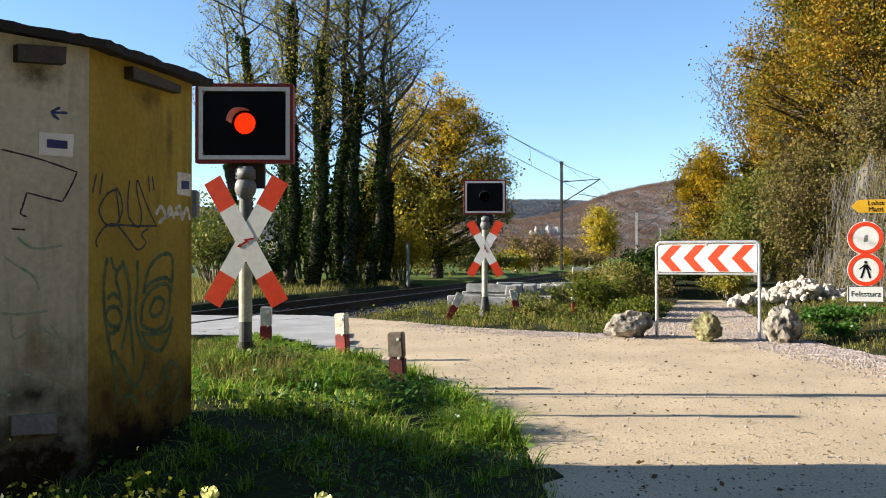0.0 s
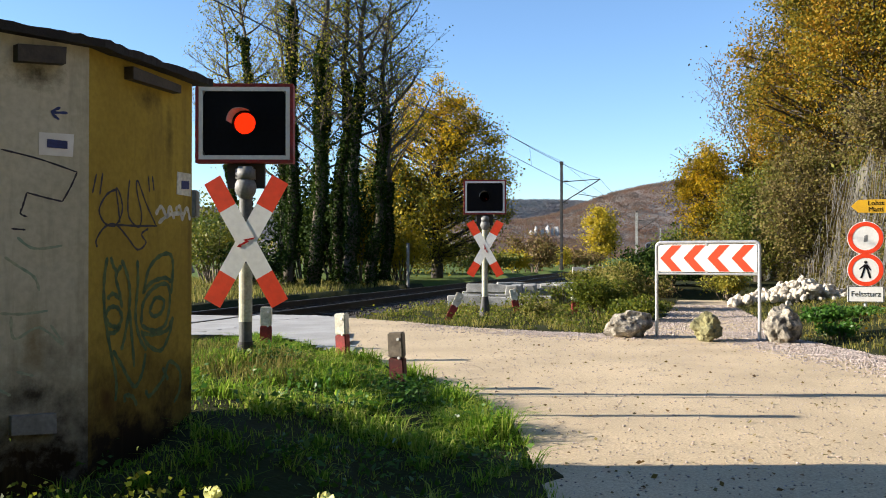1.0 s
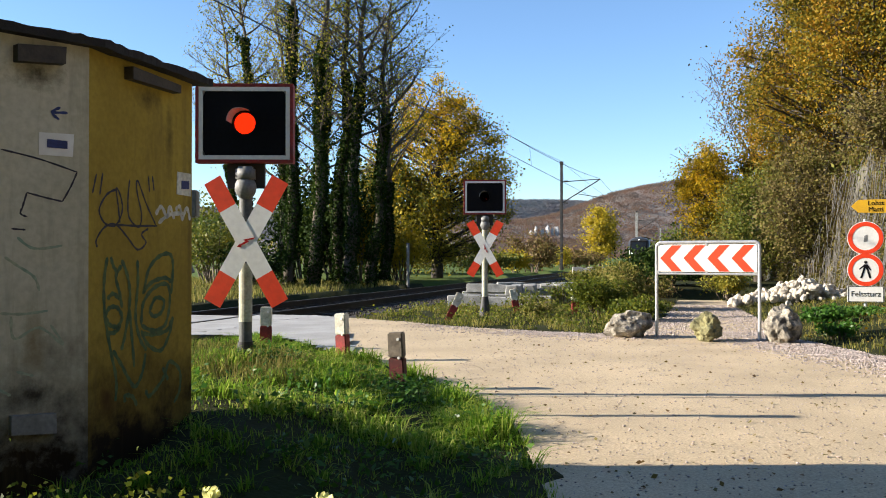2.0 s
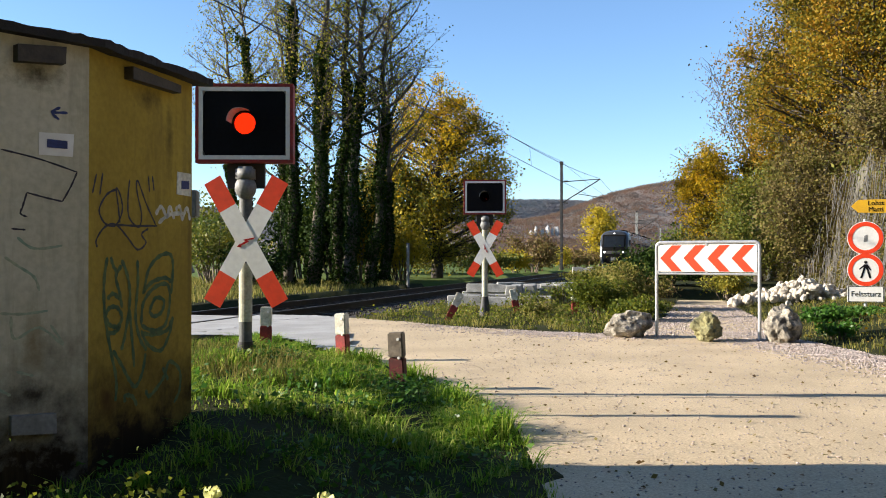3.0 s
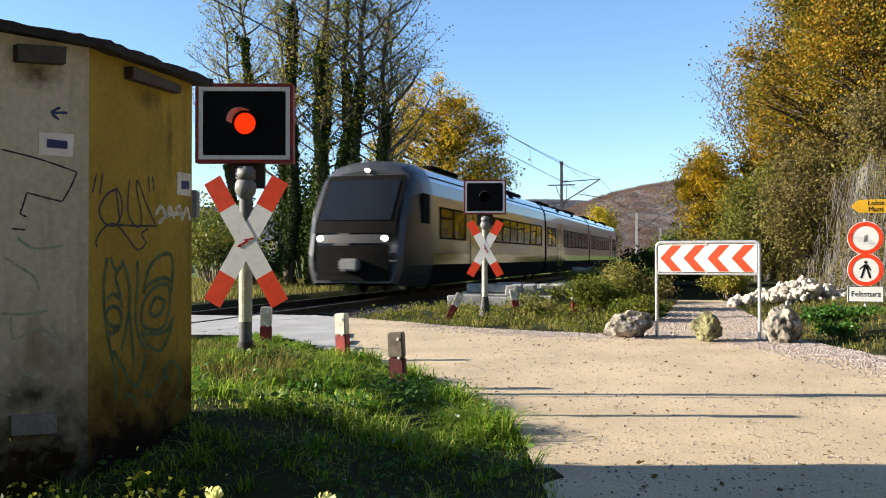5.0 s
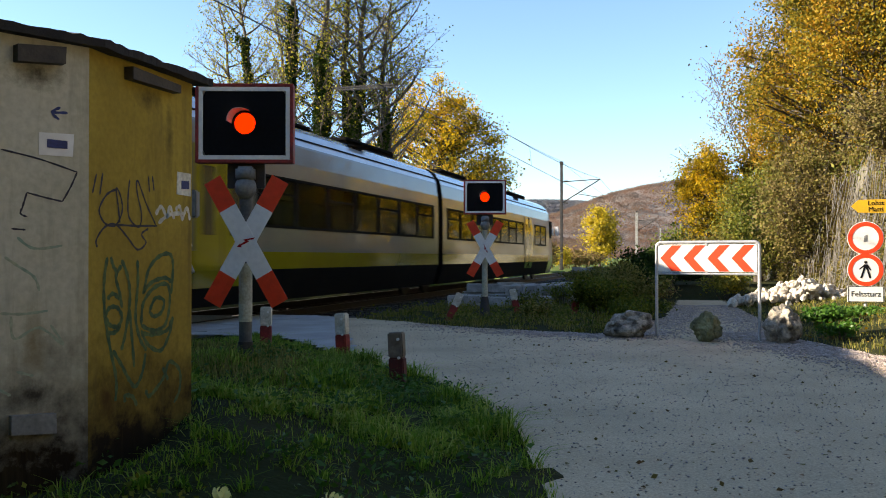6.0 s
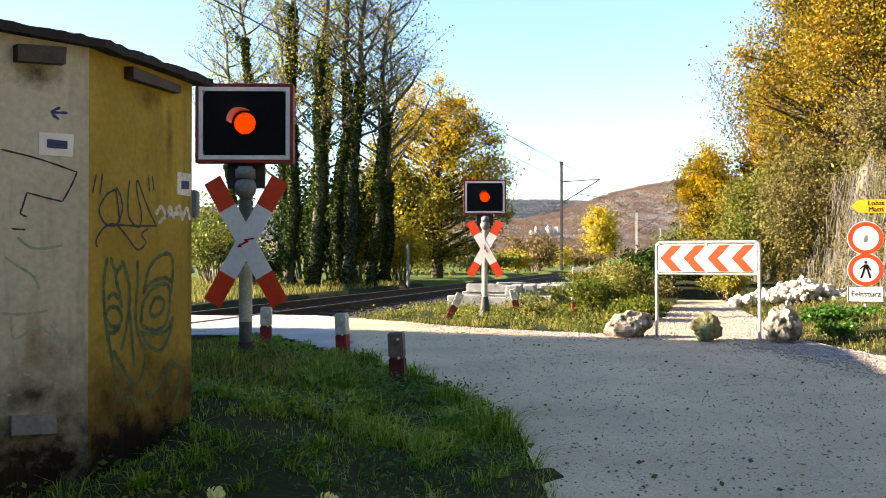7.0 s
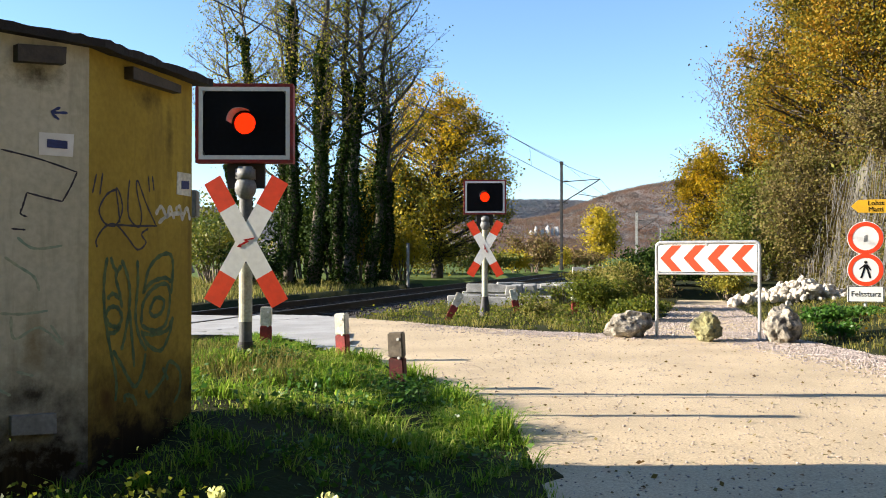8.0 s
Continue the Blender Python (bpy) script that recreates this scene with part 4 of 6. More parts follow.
                    if not small and k % 2 == 0:
                        box("vent_rail", (s * 1.462, a + (k + 0.5) * w, z1 - 0.30), (0.02, w - 0.14, 0.04), SKIRT, body, bevel=0)
        # roof equipment
        for f, w, h, ln in ((0.2, 1.7, 0.14, 3.0), (0.5, 1.5, 0.12, 2.4), (0.78, 1.7, 0.15, 3.4)):
            box("roof_unit", (0, y0 + f * L, 3.64 + h / 2), (w, ln, h), SKIRT, body, bevel=0.08)
        for f in (0.33, 0.66):
            for s in (-1, 1):
                box("roof_hatch", (s * 1.13, y0 + f * L, 3.49), (0.3, 0.9, 0.02), SKIRT, body, bevel=0.004, m=None)
        if ci < 2:
            bm = bmesh.new()
            add_box(bm, (0, y1 + 0.22, 2.0), (2.55, 0.46, 2.9), 0, 0.05)
            part("gangway", bm, SKIRT, t, "black bellows between the cars")
        for y in ((y0 + 1.2, y1) if ci == 0 else (y1 - 1.2,) if ci == 2 else (y1,)):
            bm = bmesh.new()
            add_box(bm, (0, y, 0.42), (2.0, 2.6, 0.35), 0, 0.05)
            bog = part("bogie", bm, SKIRT, t, "black wheel frame")
            for dy in (-0.9, 0.9):
                for s in (-1, 1):
                    rod("wheel", (s * 0.70, y + dy, 0.40), (s * 0.80, y + dy, 0.40), 0.39, DARK, bog, seg=24)
    # noses: sections that shrink and slope back towards the tip
    for end in (0, 1):
        m = Matrix.Identity(4) if end == 0 else Matrix.Translation((0, 56, 0)) @ Matrix.Rotation(math.pi, 4, "Z")
        bm = bmesh.new()
        NV = 10
        full = [(x, z) for x, z in SIDE] + [(-x, z) for x, z in SIDE[-2::-1]]
        rows = []
        for i in range(NV + 1):
            v = i / NV
            row = []
            for x, z in full:
                k = math.sqrt(max(0.0, 1 - (1 - v) ** 2.2))
                bx = x * (0.80 + 0.20 * k)
                bz = 0.45 + (z - 0.45) * (0.90 + 0.10 * k) if z > 0.45 else z + 0.1 * (1 - k)
                lean = 1.25 * smooth((bz - 1.35) / 2.5) * (1 - v) ** 0.8
                bulge = 0.18 * (x / 1.46) ** 2 * (1 - v)
                row.append(bm.verts.new((bx, 2.3 * v ** 1.3 + lean + bulge, bz)))
            rows.append(row)
        for a, b in zip(rows, rows[1:]):
            for j in range(len(full) - 1):
                bm.faces.new((a[j], a[j + 1], b[j + 1], b[j]))
        bm.faces.new(rows[0])
        bmesh.ops.recalc_face_normals(bm, faces=bm.faces)
        bmesh.ops.transform(bm, matrix=m, verts=bm.verts)
        nose = part("nose", bm, NOSE if end == 0 else SILVER, t, "rounded cab front" if end == 0 else "rounded silver cab end", smooth=False)

        def front_patch(name, xs, zs, out, material):
            bm = bmesh.new()
            grid = []
            for z in zs:
                r = []
                for x in xs:
                    lean = 1.25 * smooth((z - 1.35) / 2.5)
                    r.append(bm.verts.new((x, lean + 0.18 * (x / 0.9) ** 2 * 0.4 - out, z)))
                grid.append(r)
            for a, b in zip(grid, grid[1:]):
                for j in range(len(xs) - 1):
                    bm.faces.new((a[j], a[j + 1], b[j + 1], b[j]))
            bmesh.ops.transform(bm, matrix=m, verts=bm.verts)
            return part(name, bm, material, nose, smooth=True)
        front_patch("front_mask", np.linspace(-1.12, 1.12, 9), np.linspace(1.66, 3.22, 8), 0.035, SKIRT)
        front_patch("grille", np.linspace(-1.0, 1.0, 9), np.linspace(0.45, 1.34, 6), 0.035, SKIRT)
        front_patch("windscreen", np.linspace(-0.98, 0.98, 9), np.linspace(2.0, 3.08, 8), 0.06, SCREEN)
        front_patch("bumper", np.linspace(-0.8, 0.8, 7), np.linspace(0.62, 0.78, 3), 0.05, SKIRT)
        front_patch("lamp_band", np.linspace(-0.95, 0.95, 9), np.linspace(1.40, 1.62, 3), 0.03, DARK)
        bm = bmesh.new()
        add_box(bm, (0, -0.1, 0.85), (0.5, 0.3, 0.32), 0, 0.05)
        bmesh.ops.transform(bm, matrix=m, verts=bm.verts)
        part("coupler", bm, GREYPAINT, nose, "grey coupler cover")
        for x, z, r in ((-0.88, 1.52, 0.085), (0.88, 1.52, 0.085), (0, 3.36, 0.06)):
            bm = bmesh.new()
            r2 = bmesh.ops.create_uvsphere(bm, u_segments=14, v_segments=8, radius=r)
            lean = 1.25 * smooth((z - 1.35) / 2.5) + 0.07 * (x / 0.9) ** 2
            bmesh.ops.transform(bm, matrix=m @ Matrix.Translation((x, lean - 0.02, z)) @ Matrix.Diagonal((1, 0.5, 1, 1)), verts=bm.verts)
            part("headlight", bm, HEADLAMP if end == 0 else RED_OLD, nose, "lit white headlight" if end == 0 else "unlit red tail light", smooth=True)
    # pantograph on the middle car
    pan = rod("pantograph", (-0.55, 33.6, 3.85), (0.55, 33.6, 3.85), 0.05, DARK, t, label="raised single-arm pantograph")
    for sx in (-0.45, 0.45):
        rod("pantograph_foot", (sx, 33.1, 3.74), (sx, 34.3, 3.74), 0.04, DARK, pan)
    rod("lower_arm", (0, 33.6, 3.85), (0, 35.1, 4.55), 0.05, DARK, pan)
    for sx in (-0.35, 0.35):
        rod("upper_arm", (sx * 0.4, 35.1, 4.55), (sx, 33.9, 5.50), 0.022, DARK, pan)
    for dy in (-0.15, 0.15):
        rod("contact_strip", (-0.85, 33.9 + dy, 5.53), (0.85, 33.9 + dy, 5.53), 0.025, DARK, pan)
    return t


TRAIN = train()


# ---- trees ----
def skeleton_tree(rng, height, spread, levels, trunk_r, fork=0.35, up=0.35, splits=5, wiggle=0.12):
    """Limbs as (a, b, r0, r1) pieces, and the tips of the last level."""
    segs, tips = [], []

    def grow(p, d, length, r, level):
        n = 5 if level == 0 else 3
        for i in range(n):
            q = p + d * (length / n)
            r1 = r * (0.86 if level == 0 else 0.78)
            segs.append((p.copy(), q.copy(), r, r1))
            if level < levels and (level > 0 or i >= n * fork):
                for _ in range(splits if level == 0 else 2 if i else 1):
                    a = rng.random() * 6.283
                    side = Vector((math.cos(a), math.sin(a), up * (0.4 + rng.random())))
                    nd = (d * (0.45 if level else 0.25) + side * (0.9 if level == 0 else 0.7)).normalized()
                    grow(q, nd, length * (spread if level == 0 else 0.62) * (0.7 + 0.5 * rng.random()), r1 * 0.5, level + 1)
            p, r = q, r1
            d = (d + Vector(rng.normal(size=3)) * wiggle + Vector((0, 0, 0.08 if level else 0.02))).normalized()
            if level >= levels - 1:
                tips.append(p.copy())
        tips.append(p.copy())

    grow(Vector((0, 0, 0)), Vector((rng.normal() * 0.04, rng.normal() * 0.04, 1)).normalized(), height, trunk_r, 0)
    return segs, tips


def limb_mesh(name, segs, material, parent, least=0.009):
    verts, faces = [], []
    for a, b, r0, r1 in segs:
        n = 8 if r0 > 0.08 else 5 if r0 > 0.02 else 3
        d = (b - a).normalized()
        u = d.orthogonal().normalized()
        w = d.cross(u)
        k = len(verts)
        for c, r in ((a, r0), (b, r1)):
            for i in range(n):
                t = 6.2832 * i / n
                verts.append(c + (u * math.cos(t) + w * math.sin(t)) * max(r, least))
        for i in range(n):
            j = (i + 1) % n
            faces.append((k + i, k + j, k + n + j, k + n + i))
    return raw(name, verts, faces, material, parent, smooth=True)


def tree(name, x, y, height, label, leaf, seed, spread=0.33, levels=3, trunk_r=0.18, per_tip=10, clump=0.35, size=0.12, ivy=0.0, fork=0.35, up=0.35, splits=5, group="", z=None, squeeze=1.0):
    rng = np.random.default_rng(seed)
    t = thing(name, Matrix.Translation((x, y, (ground_z(x, y) - 0.05) if z is None else z)), label, "tree", group)
    segs, tips = skeleton_tree(rng, height, spread, levels, trunk_r, fork, up, splits)
    limb_mesh("trunk", segs, BARK if trunk_r > 0.1 else TWIG, t)["label"] = "dark tapered trunk with limbs"
    T = np.array(tips)
    T[:, :2] *= squeeze
    pts = np.repeat(T, per_tip, axis=0) + rng.normal(size=(len(T) * per_tip, 3)) * clump * np.array([1, 1, 0.7])
    pts = pts[pts[:, 2] > 0.4]
    leaf_mesh("crown", pts, size, leaf, t, rng)
    if ivy:
        iv = []
        for a, b, r0, r1 in segs:
            if r0 > trunk_r * 0.5 and a.z < height * ivy:
                n = int(460 * (b - a).length * (1.5 - a.z / height))
                f = rng.random((n, 1))
                c = np.array(a) * (1 - f) + np.array(b) * f
                iv.append(c + rng.normal(size=(n, 3)) * (0.13 + r0 * 0.55))
        if iv:
            leaf_mesh("ivy", np.concatenate(iv), 0.13, L_IVY, t, rng)["label"] = "dark green ivy up the trunk"
    return t


def crown_tree(name, x, y, z, crown, radii, label, leaf, seed, clusters=70, per=130, size=0.16, clump=0.4, trunk_r=0.16, group="", lower=None):
    """A tree whose limbs reach out to leaf clumps; crown: height of the crown's middle over the foot."""
    rng = np.random.default_rng(seed)
    t = thing(name, Matrix.Translation((x, y, z)), label, "tree", group)
    rx, ry, rz = radii
    C = []
    while len(C) < clusters:
        v = rng.normal(size=3)
        v *= (0.25 + 0.75 * rng.random() ** 0.45) / np.linalg.norm(v)
        taper = 1.0 - 0.35 * max(0.0, v[2])
        C.append((v[0] * rx * taper * (0.85 + 0.3 * rng.random()), v[1] * ry * taper, crown + v[2] * rz * (0.9 + 0.2 * rng.random())))
    C = np.array(C)
    C = C[C[:, 2] > 0.25]
    segs = []
    n = 7
    top = crown + rz * 0.7
    line = [Vector((rng.normal() * 0.10 * i / 2, rng.normal() * 0.10 * i / 2, top * i / n)) for i in range(n + 1)]
    for i in range(n):
        segs.append((line[i], line[i + 1], trunk_r * (1 - i / n) + 0.02, trunk_r * (1 - (i + 1) / n) + 0.02))
    for c in C:
        h = min(max(0.12 * top, c[2] - 0.35 * math.hypot(c[0], c[1]) - 0.3), top * 0.95)
        k = min(int(h / top * n), n - 1)
        a = line[k].lerp(line[k + 1], h / top * n - k)
        e = Vector(c)
        mid = a.lerp(e, 0.5) + Vector(rng.normal(size=3)) * 0.15
        r = 0.012 + 0.014 * (e - a).length
        segs += [(a, mid, r, r * 0.65), (mid, e, r * 0.65, 0.008)]
        for _ in range(3):
            segs.append((mid.lerp(e, rng.random()), e + Vector(rng.normal(size=3)) * clump * 1.1, 0.010, 0.006))
    limb_mesh("trunk", segs, BARK, t)["label"] = "dark tapered trunk with limbs"
    w = 0.55 + 0.9 * rng.random((len(C), 1))
    pts = np.repeat(C, per, axis=0) + rng.normal(size=(len(C) * per, 3)) * clump * np.repeat(w, per, axis=0) * np.array([1, 1, 0.75])
    pts = pts[pts[:, 2] > 0.1]
    if lower:
        # the shaded lower leaves are still greener
        low = pts[:, 2] + rng.normal(size=len(pts)) * rz * 0.25 < crown - 0.15 * rz
        leaf_mesh("lower_crown", pts[low], size, lower, t, rng)["label"] = "olive lower leaves"
        pts = pts[~low]
    leaf_mesh("crown", pts, size, leaf, t, rng)
    return t


def bush(name, x, y, w, h, label, leaf, seed, n=2500, size=0.09, depth=None, z=None, category="bush", twigs=14):
    rng = np.random.default_rng(seed)
    z = ground_z(x, y) - 0.03 if z is None else z
    t = thing(name, Matrix.Translation((x, y, z)), label, category)
    d = depth or w
    segs, ends = [], []
    for _ in range(twigs):
        a = rng.random() * 6.283
        r = math.sqrt(rng.random())
        e = Vector((math.cos(a) * r * w * 0.45, math.sin(a) * r * d * 0.45, h * (0.45 + 0.55 * rng.random() * (1.1 - r * 0.5))))
        s = Vector((e.x * 0.3, e.y * 0.3, 0))
        mdl = (s + e) / 2 + Vector((0, 0, h * 0.1))
        segs += [(s, mdl, 0.02 * h ** 0.5, 0.013 * h ** 0.5), (mdl, e, 0.013 * h ** 0.5, 0.005)]
        ends += [e, (mdl + e) / 2, mdl]
    limb_mesh("stem", segs, TWIG, t)
    E2 = np.array(ends)
    pick = rng.integers(0, len(E2), n)
    pts = E2[pick] + rng.normal(size=(n, 3)) * np.array([w, d, h]) * 0.10
    pts[:, 2] = np.abs(pts[:, 2])
    leaf_mesh("foliage", pts, size, leaf, t, rng)
    return t


def slender_tree(x, y, h, r, seed, first, reach, ivy_to, leaf, lean=0.0, limbs=27, leaves=5):
    """An upright leader with rising branches, fine twigs, sparse leaves, and ivy up the stem."""
    rng = np.random.default_rng(seed)
    t = thing("tall_tree", Matrix.Translation((x, y, ground_z(x, y) - 0.05)), "tall thinly leaved tree with ivy up its trunk", "tree", "trees beyond the track")
    n = 16
    line = [Vector((0, 0, 0))]
    for k in range(n):
        line.append(line[-1] + Vector((rng.normal() * 0.07 + lean * h / n, rng.normal() * 0.07, h / n)))
    segs = [(line[k], line[k + 1], r * (1 - k / n) ** 0.8 + 0.015, r * (1 - (k + 1) / n) ** 0.8 + 0.015) for k in range(n)]
    ends, ivy_on = [], []
    for b in range(limbs):
        f = first + (0.99 - first) * (b + rng.random()) / limbs
        k = min(int(f * n), n - 1)
        p = line[k].lerp(line[k + 1], f * n - k)
        az = b * 2.4 + rng.normal() * 0.5
        d = Vector((math.cos(az), math.sin(az), 0.35 + 0.6 * rng.random())).normalized()
        length = (0.5 + reach * (1 - f) ** 0.55) * (0.55 + 0.6 * rng.random())
        rb = 0.012 + 0.016 * length
        if f < ivy_to and rng.random() < 0.35:
            ivy_on.append((p, p + d * length * 0.5))
        for q in range(4):
            e = p + d * (length / 4)
            segs.append((p, e, rb * (1 - q * 0.22), rb * (1 - (q + 1) * 0.22)))
            for _ in range(1 if q == 0 else 2):
                sd = (d * 0.9 + Vector(rng.normal(size=3)) * 0.55 + Vector((0, 0, 0.2))).normalized()
                ls = length * (0.20 + 0.16 * rng.random())
                a = p.lerp(e, rng.random())
                m2 = a + sd * ls
                segs.append((a, m2, 0.010, 0.007))
                for _ in range(3):
                    tip = a.lerp(m2, 0.3 + 0.7 * rng.random()) + (sd * 0.5 + Vector(rng.normal(size=3)) * 0.5) * (0.25 + 0.3 * rng.random())
                    segs.append((a.lerp(m2, 0.6), tip, 0.007, 0.005))
                    ends.append(tip)
            p, d = e, (d + Vector(rng.normal(size=3)) * 0.10 + Vector((0, 0, 0.12))).normalized()
    limb_mesh("trunk", segs, BARK_THIN, t, least=0.005)["label"] = "slender trunk with rising branches and fine twigs"
    E3 = np.repeat(np.array(ends), leaves, axis=0)
    leaf_mesh("crown", E3 + rng.normal(size=E3.shape) * 0.15, 0.082, leaf, t, rng)
    iv = []
    top = ivy_to * h
    m = int(900 * top)
    z = top * rng.random(m) ** 1.15
    for zz in z:
        k = min(int(zz / h * n), n - 1)
        c = line[k].lerp(line[k + 1], zz / h * n - k)
        w = (0.20 + 0.24 * noise.noise(Vector((seed, zz * 0.9, 1))) + 0.08 * noise.noise(Vector((seed, zz * 3, 4)))) * (1.15 - 0.6 * zz / top)
        a = rng.random() * 6.283
        q = w * math.sqrt(rng.random()) * (0.8 + 0.5 * noise.noise(Vector((math.cos(a), math.sin(a), zz * 1.3 + seed)))) + r * 0.5
        iv.append((c.x + math.cos(a) * q, c.y + math.sin(a) * q, zz))
    for a, b in ivy_on:
        for _ in range(150):
            c = a.lerp(b, rng.random())
            iv.append((c.x + rng.normal() * 0.12, c.y + rng.normal() * 0.12, c.z - abs(rng.normal()) * 0.22))
    leaf_mesh("ivy", np.array(iv), 0.10, L_IVY, t, rng)["label"] = "dark green ivy up the trunk"
    return t


# ivy-clad trees beyond the track
for x, y, h, r, sd, first, reach, ivy_to, lean in ((-7.5, 33.5, 12.6, 0.13, 11, 0.34, 3.6, 0.74, -0.03), (-5.7, 32.5, 14.5, 0.20, 12, 0.40, 3.2, 0.72, 0.01), (-4.75, 32.0, 13.5, 0.22, 13, 0.36, 3.0, 0.66, -0.02),
                                                   (-3.95, 33.4, 13.6, 0.20, 14, 0.42, 3.2, 0.60, 0.02), (-3.35, 32.2, 13.0, 0.22, 15, 0.42, 4.2, 0.60, 0.045), (-2.75, 33.0, 11.2, 0.20, 16, 0.42, 5.0, 0.58, 0.07),
                                                   (-8.9, 38.5, 12.6, 0.14, 17, 0.35, 3.2, 0.40, -0.03), (-5.2, 35.5, 12.0, 0.20, 18, 0.30, 3.0, 0.72, 0.02), (-6.5, 36.0, 11.5, 0.18, 19, 0.30, 3.0, 0.5, -0.02), (-2.4, 36.0, 10.5, 0.15, 20, 0.40, 3.6, 0.4, 0.06)):
    slender_tree(x, y, h, r, sd, first, reach, ivy_to, L_SPARSE, lean)
crown_tree("maple_tree", -0.30, 46.0, 0.0, 5.4, (4.1, 3.6, 5.0), "golden autumn maple with a dense crown", L_GOLD, 31, 250, 190, 0.125, 0.33, 0.30, lower=L_OLIVE)
for i, (x, y) in enumerate(((20.5, 52), (23.5, 60), (27, 69), (30, 78), (34, 88), (38, 98), (42, 109))):
    crown_tree("edge_tree", x, y, 0.5, 3.6, (2.8, 3.0, 3.2), "golden tree along the foot of the far slope", L_GOLD, 100 + i, 40, 150, 0.28, 0.6, 0.16, "trees along the far slope")
crown_tree("young_tree", -2.9, 45.0, 0.0, 3.6, (1.9, 1.8, 3.2), "yellow-green young tree at the track", L_GREEN, 32, 50, 120, 0.18, 0.45)
crown_tree("poplar_tree", 17.8, 100.0, 0.0, 3.9, (1.8, 1.8, 3.6), "narrow yellow tree beside the track", L_POPLAR, 33, 50, 110, 0.26, 0.45)
for x, y, z, cr, rad, lf, sd, lab in ((11.6, 25.5, 2.4, 4.4, (2.9, 2.6, 3.2), L_AUT, 41, "orange autumn tree on the steep slope"),
                                      (10.9, 22.0, 3.0, 4.6, (2.0, 2.2, 3.0), L_AUT, 42, "orange and green autumn tree on the steep slope"),
                                      (9.35, 31.0, 0.2, 3.0, (1.0, 1.1, 1.7), L_GOLD, 43, "golden tree leaning over the path"),
                                      (11.9, 30.0, 1.4, 4.0, (1.8, 2.0, 2.9), L_AUT, 45, "yellow and orange tree on the slope's edge"),
                                      (10.3, 24.5, 0.6, 2.0, (1.4, 1.6, 1.7), L_CREEPER, 46, "green-yellow shrub over the rock face"),
                                      (10.6, 20.5, 2.6, 1.6, (1.2, 1.5, 0.9), L_CREEPER, 47, "green-yellow shrub over the rock face"),
                                      (11.5, 18.0, 3.4, 3.6, (1.9, 2.2, 2.8), L_AUT, 48, "orange and green autumn tree on the steep slope"),
                                      (10.2, 28.5, 0.3, 1.9, (1.1, 1.4, 1.7), L_GREEN, 49, "pale green shrub at the slope's foot")):
    crown_tree("slope_tree", x, y, z, cr, rad, lab, lf, sd, int(42 * rad[0] * rad[2]) if rad[0] * rad[2] < 4 else 190, 250, 0.078, 0.28, 0.14, "trees on the slope")
tree("bare_tree", 12.3, 36.0, 6.9, "bare brown tree with few leaves on the slope", L_BROWN, 44, spread=0.32, levels=3, trunk_r=0.12, per_tip=2, clump=0.3, size=0.10, fork=0.25, up=0.7, splits=5, z=1.2)

